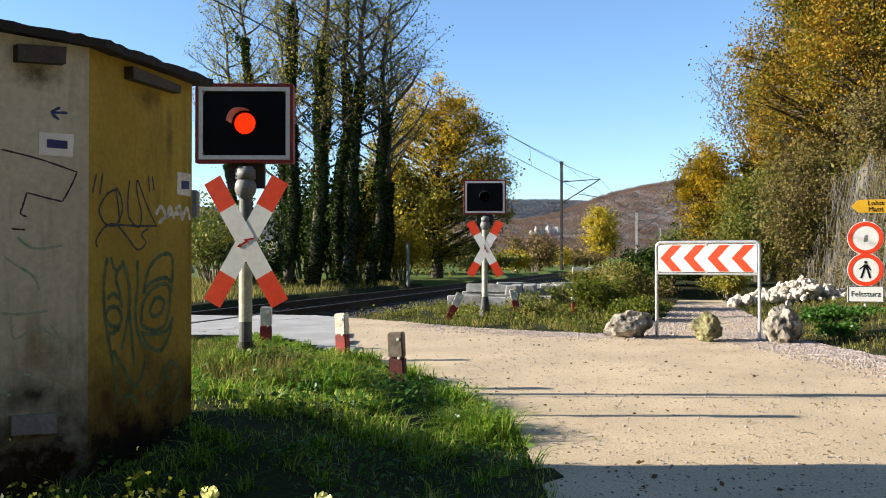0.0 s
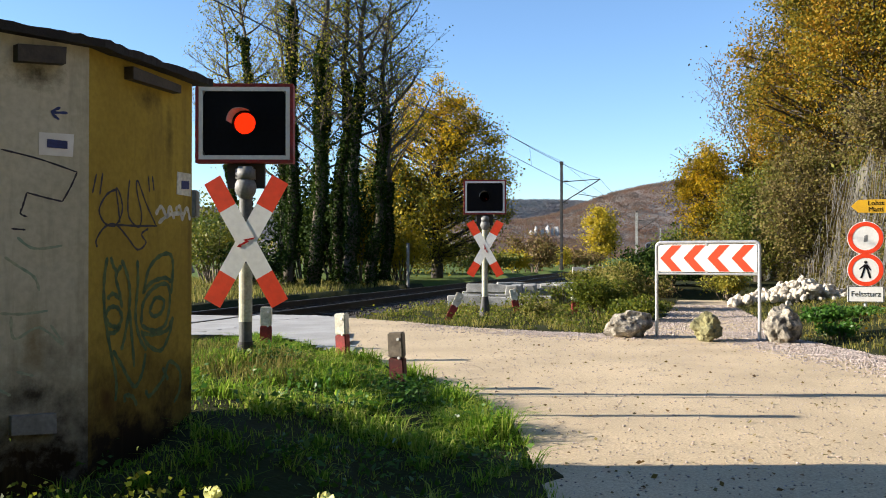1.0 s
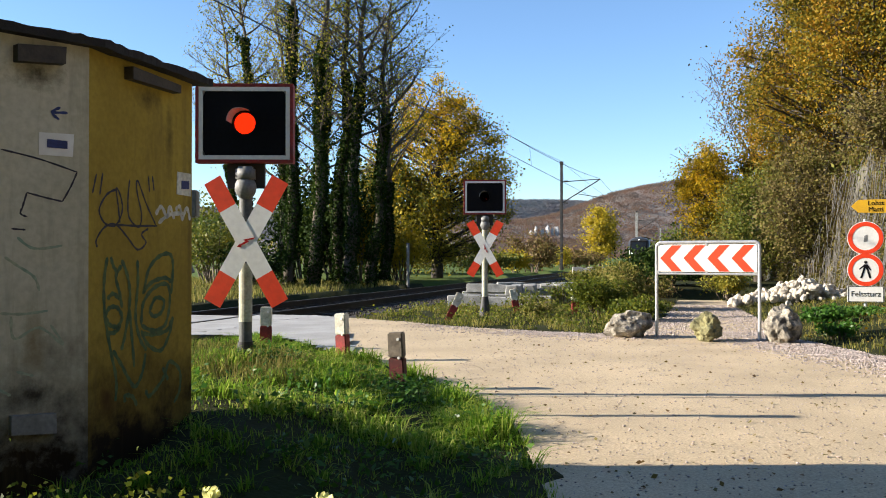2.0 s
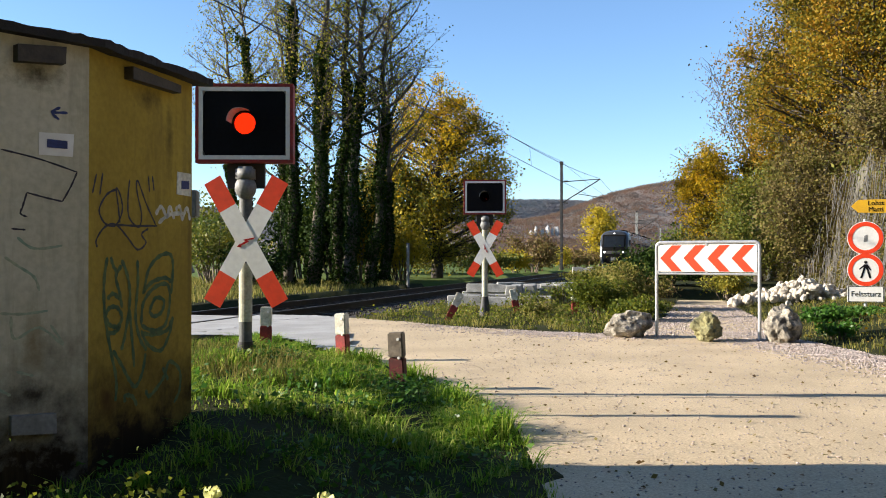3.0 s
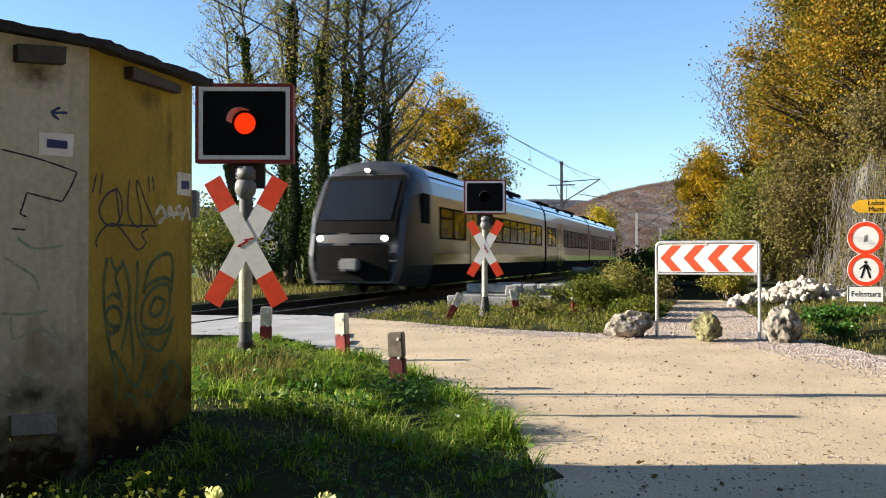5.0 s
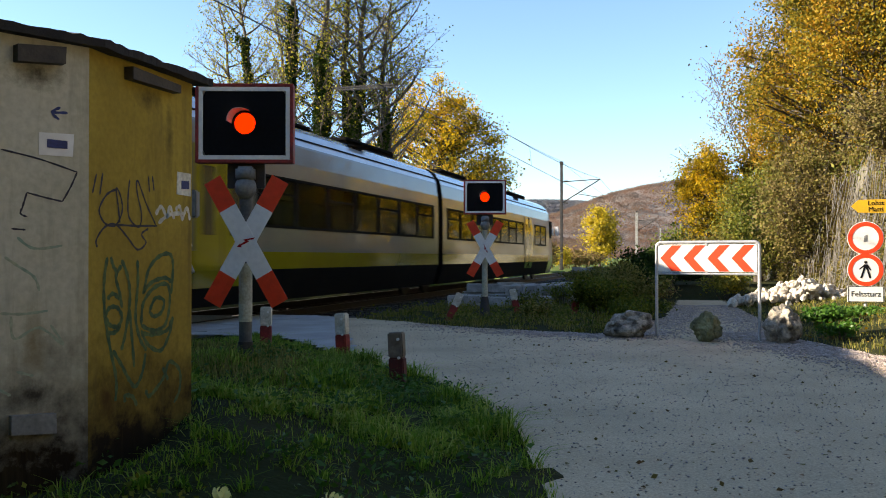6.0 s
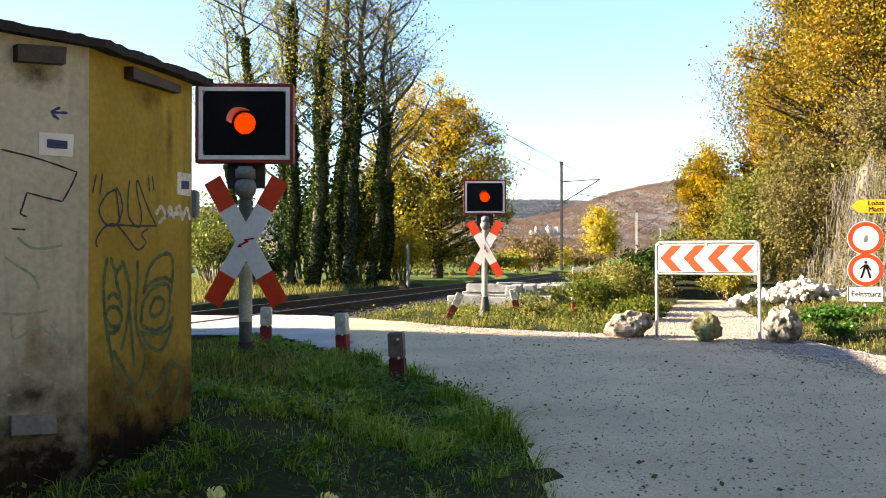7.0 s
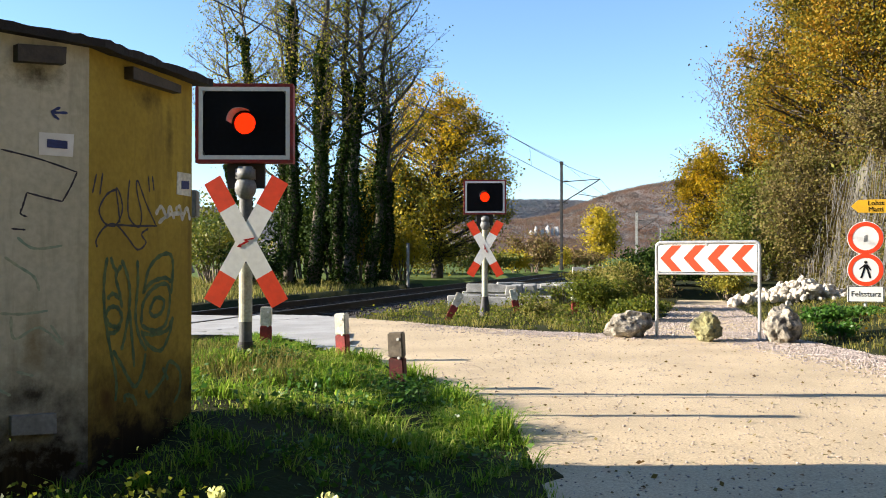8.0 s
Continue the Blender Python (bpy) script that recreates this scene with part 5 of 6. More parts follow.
# bushes along the track and the path
# the shrub at the path's end takes dark ivy leaves in place of shade
BUSHES = [("bush", 6.3, 25.2, 2.4, 1.25, "green shrub closing the end of the path, leaves darkened for shade", L_IVY, 85, 6000, 0.08), ("bush", 7.9, 25.5, 2.4, 1.5, "olive shrub closing the end of the path", L_CREEPER, 86, 4000, 0.08),
          ("bush", 5.0, 21.2, 1.5, 0.55, "brown weeds beside the path", L_BROWN, 87, 2500, 0.06), ("bush", 7.3, 22.6, 1.3, 0.9, "yellowing shrub beside the rock heap", L_OLIVE, 88, 2200, 0.07),
          ("bush", -7, 52, 7, 2.4, "rough green bushes beyond the track", L_GREEN, 91, 4000, 0.2), ("bush", -1.5, 55, 7, 2.0, "dry bushes beyond the track", L_DRY, 92, 4000, 0.2),
          ("bush", 2.6, 57, 4, 1.5, "green-yellow bushes beyond the track", L_GREEN, 93, 2500, 0.2), ("bush", 7.2, 70, 4, 1.6, "dry bushes in the meadow", L_DRY, 94, 3000, 0.22), ("bush", 12.2, 84, 5, 1.8, "brown bushes in the meadow", L_BROWN, 95, 2500, 0.24),
          ("bush", -4.3, 36.6, 4.2, 5.0, "dense dark green bush between the trunks", L_IVY, 97, 7000, 0.15), ("bush", -6.0, 38.5, 4.0, 4.5, "tall dark green bush under the trees", L_IVY, 81, 5000, 0.16), ("bush", -3.6, 38, 3.4, 4.2, "tall golden bush under the trees", L_GOLD, 82, 5000, 0.15),
          ("bush", -9.6, 37, 4.0, 4.0, "tall green-yellow bush under the trees", L_GREEN, 83, 4500, 0.15), ("nettle", -1.02, 2.5, 0.66, 0.455, "green nettles in front of the hut", L_HERB, 84, 1700, 0.022),
          ("bush", -8.0, 31, 3.0, 2.4, "green-yellow bush under tall trees", L_GREEN, 61, 3500, 0.11), ("bush", -6.4, 30.5, 2.4, 1.6, "dark green bush under tall trees", L_IVY, 62, 2500, 0.12),
          ("bush", -1.9, 40, 3.2, 3.0, "yellow bush beside the track", L_POPLAR, 63, 4500, 0.14), ("bush", -4.6, 41, 4.0, 2.6, "green-yellow bush under the trees", L_GREEN, 64, 4000, 0.14),
          ("bush", 6.2, 62, 4.2, 2.9, "brown thorny bush in the meadow", L_BROWN, 65, 4000, 0.16), ("bush", 4.9, 60, 2.2, 1.7, "bright yellow bush in the meadow", L_POPLAR, 66, 2500, 0.15),
          ("bush", 10.5, 78, 2.2, 2.2, "small yellow bush at the mast", L_POPLAR, 67, 1800, 0.18), ("bush", 14.6, 92, 5, 1.8, "low brown bushes at the meadow's edge", L_BROWN, 68, 3000, 0.2),
          ("bush", 3.0, 16.8, 1.1, 0.80, "tall green and yellow weeds gone to seed", L_HERB, 69, 5200, 0.05), ("bush", 3.9, 18.4, 1.7, 0.95, "dry green shrub beside the path", L_DRY, 70, 6500, 0.06), ("bush", 1.75, 19.1, 0.9, 0.40, "green weeds growing over the sleepers", L_HERB, 98, 450, 0.05), ("bush", 2.75, 19.9, 1.1, 0.62, "green weeds growing over the sleepers", L_HERB, 99, 800, 0.05), ("bush", 3.35, 15.2, 1.0, 0.42, "green weeds behind the boulder", L_HERB, 96, 2500, 0.05),
          # dark ivy leaves put the path's shade into this first shrub's colour
          ("bush", 5.3, 23.6, 1.8, 0.95, "shrub beside the path, leaves darkened for shade", L_IVY, 71, 4500, 0.08), ("bush", 8.9, 31.5, 2.4, 1.4, "dark green shrub in the shade of the slope", L_IVY, 72, 4000, 0.12),
          ("bush", 9.4, 32.5, 3.0, 2.4, "yellowing shrub at the foot of the slope", L_CREEPER, 73, 4000, 0.11), ("bush", 6.0, 13.9, 0.7, 0.32, "dark green herb beside the boulder", L_WEED, 74, 1500, 0.06),
          ("bush", 6.9, 14.8, 1.2, 0.16, "low green herbs below the road sign", L_WEED, 75, 1800, 0.07), ("bush", 5.2, 11.6, 0.5, 0.35, "dark green weeds behind the boulder", L_WEED, 76, 700, 0.05),
          ("bush", 10.4, 40, 3.0, 2.6, "yellowing shrub at the foot of the slope", L_GREEN, 77, 3000, 0.14), ("bush", 20, 70, 4, 1.0, "brown bushes along the railway", L_BROWN, 78, 4000, 0.2),
          ("bush", 4.7, 27.5, 2.0, 0.5, "dry weeds beside the path", L_DRY, 79, 2500, 0.08), ("bush", 1.75, 15.9, 0.8, 0.4, "dry weeds at the posts", L_DRY, 80, 1200, 0.05)]
for nm, x, y, w, h, lab, lf, sd, n, sz in BUSHES:
    bush(nm, x, y, w, h, lab, lf, sd, n, sz, category=nm)


# ---- rocky slope ----
def slope_z(x, y):
    d = x - cliff_x(y)
    z = 4.2 * smooth(d / 1.3 + 0.15) * (0.8 + 0.25 * noise.noise(Vector((x * .2, y * .15, 2)))) - 0.4
    z += max(0, d - 0.9) * 0.62
    return min(z, 16) + 0.35 * noise.noise(Vector((x * 0.7, y * 0.7, z * 0.7)))


def slope():
    # rows nearer than y = 4 are unseen, added to block sky light
    ys = np.concatenate([np.arange(-44, 4, 3.0), np.arange(4, 112, 0.8)])
    ds = [-0.25, 0.0, 0.15, 0.3, 0.45, 0.6, 0.75, 0.9, 1.1, 1.5, 2.2, 3.2, 4.6, 6.5, 9, 13, 20, 34]
    verts, faces = [], []
    for y in ys:
        for d in ds:
            x = cliff_x(y) + d + 0.25 * noise.noise(Vector((d * 2, y * 0.8, 7)))
            verts.append((x, y, slope_z(cliff_x(y) + d, y)))
    n = len(ds)
    for j in range(len(ys) - 1):
        for i in range(n - 1):
            a = j * n + i
            faces.append((a, a + 1, a + n + 1, a + n))
    ob = raw("slope", verts, faces, SLOPE, smooth=True)
    tagged(ob, "steep limestone slope overgrown with creepers", "slope", kind="structure")
    rng = np.random.default_rng(90)

    def scatter(n, ylo, yhi, dlo, dhi, lift, power=1.0):
        y = ylo + (yhi - ylo) * rng.random(n) ** 1.5
        d = dlo + (dhi - dlo) * rng.random(n) ** power
        P = np.array([(cliff_x(b) + a, b, slope_z(cliff_x(b) + a, b)) for a, b in zip(d, y)])
        P += rng.normal(size=(n, 3)) * lift
        return P
    P = scatter(90000, 17, 40, -0.15, 1.3, 0.08)
    P[:, 0] -= 0.16
    keep = np.array([noise.noise(Vector((p[0] * 1.2, p[1] * 1.0, p[2] * 0.45))) > -0.14 for p in P])
    tagged(leaf_mesh("creeper", P[keep], 0.065, L_CREEPER, None, rng), "pale green and brown creeper hanging over the rock face", "creeper", kind="stuff")
    def clumped(c, per, spread):
        return np.repeat(c, per, axis=0) + rng.normal(size=(len(c) * per, 3)) * spread
    P = clumped(scatter(420, 13, 60, 0.8, 8, 0.15), 70, 0.24)
    tagged(leaf_mesh("undergrowth", P, 0.10, L_GREEN, None, rng), "dense green-yellow undergrowth on the slope", "undergrowth", kind="stuff")
    P = clumped(scatter(220, 40, 110, 0.4, 9, 0.3), 45, 0.55)
    tagged(leaf_mesh("far_shrubs", P, 0.34, L_GOLD, None, rng), "golden autumn shrubs along the far slope", "shrubs", kind="stuff")
    P = clumped(scatter(200, 13, 60, 2.0, 9, 0.3), 70, 0.34)
    tagged(leaf_mesh("shrub_cover", P, 0.13, L_AUT, None, rng), "orange and brown autumn shrubs on the slope", "shrubs", kind="stuff")
    # hanging dry stems and wire netting over the rock
    segs = []
    for _ in range(420):
        y = 17.0 + 9 * rng.random() ** 1.4
        d = 0.55 + 0.5 * rng.random()
        x = cliff_x(y) - 0.12
        z1 = 0.6 + 3.0 * rng.random()
        l = 0.25 + 0.8 * rng.random()
        a = Vector((x + 0.5 * z1 / 4 - 0.08 * rng.random(), y, z1))
        segs.append((a, Vector((x - 0.05 + 0.5 * max(0, z1 - l) / 4, y + rng.normal() * 0.16, max(0.1, z1 - l))), 0.006, 0.003))
    ob = limb_mesh("dry_stems", segs, STEMS, None)
    tagged(ob, "grey dry stems hanging down the rock face", "stems", kind="stuff")


SLOPE = mat("overgrown_rock", (0.15, 0.14, 0.11), (0.05, 0.045, 0.03), rough=1.0, scale=0.9, fine=12, bump=0.8, dist=0.06, vary=0.35)
STEMS = mat("dry_stem", (0.24, 0.225, 0.205), (0.13, 0.12, 0.105), rough=0.9, bump=0)
slope()


# unseen wooded bank, added behind the camera to block sky light
def bank():
    xs, ds = np.arange(-24, 12, 2.0), np.linspace(0, 1, 9)
    verts = [(x, -3.6 - 9 * d + 0.8 * noise.noise(Vector((x * .2, d * 3, 5))), -0.4 + 12 * smooth(d * 1.1)) for x in xs for d in ds]
    n = len(ds)
    faces = [(i * n + j, i * n + j + 1, (i + 1) * n + j + 1, (i + 1) * n + j) for i in range(len(xs) - 1) for j in range(n - 1)]
    tagged(raw("bank", verts, faces, SLOPE, smooth=True), "unseen overgrown bank, added to block sky light", "bank", kind="structure")
    rng = np.random.default_rng(55)
    x, d = -24 + 34 * rng.random(14000), rng.random(14000)
    P = np.stack([x, -3.6 - 9 * d, -0.2 + 12 * np.array([smooth(a * 1.1) for a in d])], 1) + rng.normal(size=(14000, 3)) * 0.5
    tagged(leaf_mesh("blocker_shrubs", P, 0.5, L_OLIVE, None, rng), "olive autumn shrubs on the added light-blocking bank", "shrubs", kind="stuff")


bank()


# ---- hills ----
def hills():
    def ridge(x):
        return 42 + 8 * math.sin(x / 210 + 0.4) + 6 * math.sin(x / 67) + 34 * smooth((x - 100) / 180) - 16 * smooth((190 - x) / 110)
    xs, rs = np.arange(-900, 1200, 30), np.linspace(0, 1, 14)
    verts, faces = [], []
    for x in xs:
        for r in rs:
            h = ridge(x)
            verts.append((x, 640 + 330 * r, h * smooth(r * 1.25) + 4 * noise.noise(Vector((x / 60, r * 6, 1))) - 2))
    n = len(rs)
    for i in range(len(xs) - 1):
        for j in range(n - 1):
            a = i * n + j
            faces.append((a, a + n, a + n + 1, a + 1))
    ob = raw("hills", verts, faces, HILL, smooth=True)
    tagged(ob, "distant wooded hills with haze tinted into their colour", "hills", kind="structure")
    rng = np.random.default_rng(77)
    m = 4300
    x = 10 + 340 * rng.random(m)
    r = rng.random(m)
    z = np.array([ridge(a) * smooth(b * 1.25) for a, b in zip(x, r)])
    y = 640 + 330 * r
    # each crown a loose clump of leaf masses
    k = 52
    P = np.repeat(np.stack([x, y, z + 1.6], 1), k, axis=0) + rng.normal(size=(m * k, 3)) * np.array([2.6, 2.6, 0.8])
    tagged(leaf_mesh("far_woods", P, 0.75, L_HILL, None, rng, aspect=1.1), "red-brown autumn woods on distant hills, greyed for haze", "woods", kind="stuff")
    # a second ridge farther off, distance haze tinted bluish into its colour
    def far_ridge(x):
        return 84 + 6 * math.sin(x / 260 + 1.0) + 4 * math.sin(x / 90)
    xs, rs = np.arange(-900, 1500, 40), np.linspace(0, 1, 8)
    verts = [(x, 1250 + 250 * r, far_ridge(x) * smooth(r * 1.15)) for x in xs for r in rs]
    n = len(rs)
    faces = [(i * n + j, (i + 1) * n + j, (i + 1) * n + j + 1, i * n + j + 1) for i in range(len(xs) - 1) for j in range(n - 1)]
    tagged(raw("far_ridge", verts, faces, L_FAR, smooth=True), "far wooded ridge, tinted bluish for haze", "hills", kind="structure")
    m = 5000
    x, r = -150 + 700 * rng.random(m), 0.3 + 0.7 * rng.random(m)
    z = np.array([far_ridge(a) * smooth(b * 1.15) for a, b in zip(x, r)])
    P = np.repeat(np.stack([x, 1250 + 250 * r, z + 1.8], 1), 16, axis=0) + rng.normal(size=(m * 16, 3)) * np.array([3.2, 3.2, 0.9])
    tagged(leaf_mesh("ridge_woods", P, 1.5, L_FAR, None, rng, aspect=1.1), "woods on the far ridge, tinted bluish for haze", "woods", kind="stuff")
    # pale cliffs
    t = thing("rock_outcrop", Matrix.Translation((88, 750, 0)), "pale limestone outcrop in the distant woods", "rock")
    for i, (dx, w, h) in enumerate(((-13, 2.5, 5), (-9, 3, 8), (-4, 4, 6), (1, 3, 9), (5, 2.5, 7), (9, 3.5, 8), (13, 2.5, 5))):
        bm = bmesh.new()
        r = bmesh.ops.create_icosphere(bm, subdivisions=3, radius=0.5)
        for v in bm.verts:
            v.co *= 1 + 0.4 * noise.noise(v.co * 4 + Vector((i * 9, 0, 0)))
        bmesh.ops.transform(bm, matrix=Matrix.Translation((dx, 0, h / 2 + 19)) @ Matrix.Diagonal((w, 6, h, 1)), verts=bm.verts)
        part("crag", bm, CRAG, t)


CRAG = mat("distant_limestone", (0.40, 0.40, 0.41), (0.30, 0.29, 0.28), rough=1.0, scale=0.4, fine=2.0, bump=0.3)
# hill ground greyed for haze, like its woods
HILL = mat("hazed_hill_ground", (0.13, 0.12, 0.115), (0.16, 0.125, 0.11), rough=1.0, scale=0.02, fine=0.3, bump=0)
hills()


# ---- grass ----
def grass():
    rng = np.random.default_rng(8)

    def spots(n, x0, x1, y0, y1, test):
        x, y = x0 + (x1 - x0) * rng.random(n), y0 + (y1 - y0) * rng.random(n)
        return np.array([(a, b, ground_z(a, b) - 0.02) for a, b in zip(x, y) if test(a, b)])

    def verge(x, y):
        return not inside(x, y, ROADPOLY) and x < 0.7 and y < 13.5 and off_track(x, y) > 3 and not (x < -1.4 and y < 4.6 and inside(x, y, [(p.x, p.y) for p in (HA, HB, HC, HD, HE, HF)]))
    P = spots(50000, -3.4, 0.7, 2.5, 12.5, lambda x, y: verge(x, y) and noise.noise(Vector((x * 2.2, y * 2.2, 6))) > -0.28)
    tagged(blades("short_grass", P, 0.055, 0.006, L_GRASS, rng, 1.0), "short green grass on the verge", "grass", kind="stuff")
    # tufts: long arching blades that lean out from a common root
    T = spots(3700, -3.4, 0.62, 2.6, 12.3, lambda x, y: verge(x, y) and dist_line(x, y, EDGE) > 0.05 and dist_line(x, y, [(HA.x, HA.y), (HB.x, HB.y), (HC.x, HC.y)]) > 0.3)
    k = np.array([noise.noise(Vector((p[0] * 1.9, p[1] * 1.9, 4))) for p in T])
    keep = (k > -0.08) & ((T[:, 1] > 4.6) | (rng.random(len(T)) < 0.3))
    T, k = T[keep], k[keep]
    k = np.where(T[:, 1] < 4.6, np.minimum(k, 0.1), k)
    for lo, hi, hgt, reps in ((-0.08, 0.12, 0.11, 30), (0.12, 0.3, 0.16, 38), (0.3, 9, 0.21, 46)):
        Q = np.repeat(T[(k >= lo) & (k < hi)], reps, axis=0)
        Q[:, :2] += rng.normal(size=(len(Q), 2)) * 0.028
        tagged(blades("tuft_grass", Q, hgt, 0.008, L_GRASS, rng, 1.7), "lush tufts of long arching green grass on the verge", "grass", kind="stuff")
    # broad-leaved plants: rosettes of folded leaves on short stalks
    W = spots(260, -1.9, 0.5, 2.7, 7.6, lambda x, y: verge(x, y) and dist_line(x, y, EDGE) > 0.12 and noise.noise(Vector((x * 1.3, y * 1.3, 9))) > 0.0)
    V = spots(75, -0.75, 0.25, 6.0, 7.3, lambda x, y: verge(x, y) and dist_line(x, y, EDGE) > 0.08)
    W = np.concatenate([W, V])
    Q = np.repeat(W, 16, axis=0) + rng.normal(size=(len(W) * 16, 3)) * np.array([0.07, 0.07, 0.035]) + np.array([0, 0, 0.09])
    tagged(leaf_mesh("broad_leaf_weeds", Q, 0.042, L_WEED, None, rng, flat=0.3, aspect=1.9), "broad-leaved nettles and dandelions in the grass", "weeds", kind="stuff")
    D = spots(22000, -3.2, 0.0, 5.2, 10.0, lambda x, y: verge(x, y) and math.hypot(x + 1.7, y - 7.2) < 1.3 + 0.5 * noise.noise(Vector((x * 3, y * 3, 2))))
    tagged(blades("dry_grass", D, 0.15, 0.007, L_DRY, rng, 1.0), "dry yellow grass round the signal's foot", "grass", kind="stuff")

    def strip(x, y):
        return not inside(x, y, ROADPOLY) and off_track(x, y) > 2.8 and x < 3.8 and y > 12.3
    S = spots(34000, -3.0, 4.0, 12.4, 24, lambda x, y: strip(x, y) and noise.noise(Vector((x * 1.9, y * 1.4, 2))) > 0.0)
    tagged(blades("track_weeds", S, 0.14, 0.010, L_DRY, rng, 1.0), "dry weeds between the road and track", "weeds", kind="stuff")
    Q = S[::2] + np.array([0, 0, 0.10]) + rng.normal(size=S[::2].shape) * np.array([0.05, 0.05, 0.06])
    tagged(leaf_mesh("track_herbs", Q, 0.05, L_HERB, None, rng), "green herbs between the road and track", "weeds", kind="stuff")

    def right(x, y):
        return not inside(x, y, ROADPOLY) and 4.5 < x < cliff_x(y) and y < 21
    R = spots(16000, 4.5, 10, 6, 21, right)
    tagged(blades("path_grass", R, 0.11, 0.010, L_DRY, rng, 0.9), "green grass at the foot of the slope", "grass", kind="stuff")
    B = spots(24000, -12, 4, 19, 36, lambda x, y: off_track(x, y) < -2.9)
    tagged(blades("far_grass", B, 0.22, 0.02, L_DRY, rng, 0.8), "rough yellow-green grass beyond the track", "grass", kind="stuff")
    # pale withered flower heads close to the camera
    out = []
    for x, y, z, lab in ((-0.687, 2.6, 0.41, "pale yellow withered flower on a thin stalk"), (-0.357, 2.6, 0.395, "drooping pale yellow flower on a thin stalk")):
        t = thing("garden_flower", Matrix.Translation((x, y, 0)), lab, "flower")
        rod("stem", (0, 0, -0.06), (0.0, 0, z), 0.004, L_WEED, t, seg=6)
        for a in range(9):
            # cupped petals round the head
            bm = bmesh.new()
            grid = []
            for u in range(5):
                f = u / 4
                row = []
                for v in (-1, -0.4, 0.4, 1):
                    w = 0.010 * math.sin(math.pi * (0.15 + 0.75 * f)) * v
                    row.append(bm.verts.new((w, 0.004 + 0.014 * math.sin(f * 2.2) + 0.003 * v * v, 0.034 * f)))
                grid.append(row)
            for p, q in zip(grid, grid[1:]):
                for v in range(3):
                    bm.faces.new((p[v], p[v + 1], q[v + 1], q[v]))
            bmesh.ops.transform(bm, matrix=Matrix.Translation((0, 0, z - 0.02)) @ Euler((radians(rng.normal() * 14), radians(35 + rng.normal() * 12), a * 0.7 + rng.normal() * 0.2)).to_matrix().to_4x4(), verts=bm.verts)
            part("petal", bm, PETAL, t, smooth=True)
        out.append(t)
    return out


PETAL = leaf_mat("pale_petals", [(0.75, 0.75, 0.28), (0.82, 0.80, 0.35), (0.8, 0.8, 0.45)])
FLOWERS = grass()


# ---- gravel and litter on the road ----
def gravel():
    rng = np.random.default_rng(21)
    pts, sz = [], []
    while len(pts) < 30000:
        x, y = -1.5 + 8.5 * rng.random(), 4.0 + 16 * rng.random()
        if not inside(x, y, ROADPOLY):
            continue
        d = dist_line(x, y, FAR[3:13])
        if (y < 12.9 or rng.random() < 0.3) and rng.random() < math.exp(-(d / (0.55 + 0.35 * smooth((x - 2) / 3))) ** 2) + 0.025:
            pts.append((x, y, road_z(x, y) + 0.004))
            sz.append((0.012 + 0.024 * rng.random() ** 2) * (1.0 if d < 1.2 else 0.6))
    tagged(stones("road_gravel", np.array(pts), np.array(sz), RUBBLE, rng), "pale loose gravel along the road's edge", "gravel", kind="stuff")
    P = np.stack([0.2 + 5.5 * rng.random(6000), 3.6 + 7.5 * rng.random(6000) ** 1.3, np.zeros(6000)], 1)
    P = np.array([(a, b, road_z(a, b) + 0.001) for a, b, _ in P if inside(a, b, ROADPOLY)])
    tagged(stones("road_pebbles", P, 0.005 + 0.011 * rng.random(len(P)) ** 2, RUBBLE, rng), "fine pebbles trodden into the sandy road", "gravel", kind="stuff")
    n = 900
    L = []
    while len(L) < n:
        x, y = 0.3 + 6 * rng.random(), 3.8 + 8 * rng.random() ** 1.4
        if inside(x, y, ROADPOLY):
            L.append((x, y, road_z(x, y) + 0.012))
    tagged(leaf_mesh("fallen_leaves", np.array(L), 0.03, L_BROWN, None, rng, flat=0.85), "brown fallen leaves scattered on the road", "leaves", kind="stuff")
    L = []
    while len(L) < 500:
        x, y = 4.4 + 4.5 * rng.random(), 8 + 9 * rng.random()
        if not inside(x, y, ROADPOLY):
            L.append((x, y, ground_z(x, y) + 0.04))
    tagged(leaf_mesh("verge_leaves", np.array(L), 0.06, L_AUT, None, rng, flat=0.6), "orange fallen leaves in the grass", "leaves", kind="stuff")


gravel()


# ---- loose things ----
# weathered white paint, browned darker for the near post's shaded front
POST_SHADED = mat("shaded_weathered_paint", (0.22, 0.18, 0.13), (0.11, 0.085, 0.06), rough=0.8, scale=9, fine=50, bump=0.2)


# darker copy of RED_OLD: shade of the near post's front put into the paint
RED_SHADED = mat("shaded_worn_red_paint", (0.11, 0.012, 0.01), (0.06, 0.010, 0.008), rough=0.7, scale=8, fine=40, bump=0.15, vary=0.3)


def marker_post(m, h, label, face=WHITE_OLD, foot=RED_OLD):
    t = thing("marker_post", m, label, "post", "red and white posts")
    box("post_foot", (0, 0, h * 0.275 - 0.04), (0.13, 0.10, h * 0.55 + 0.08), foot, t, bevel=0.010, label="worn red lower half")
    box("post_top", (0, 0, h * 0.775), (0.128, 0.098, h * 0.449), face, t, bevel=0.010, label="worn white upper half")
    for z in (h * 0.88, h * 0.55):
        rod("reflector", (0.03, -0.062, z), (0.03, -0.045, z), 0.012, WHITE, t, seg=12)
    return t


marker_post(pose(-2.13, 10.6, 0.0, ry=1), 0.50, "short white and red concrete marker post in the grass")
marker_post(pose(-1.06, 9.4, 0.0, ry=-3, rz=-25), 0.50, "short white and red marker post beside the road")
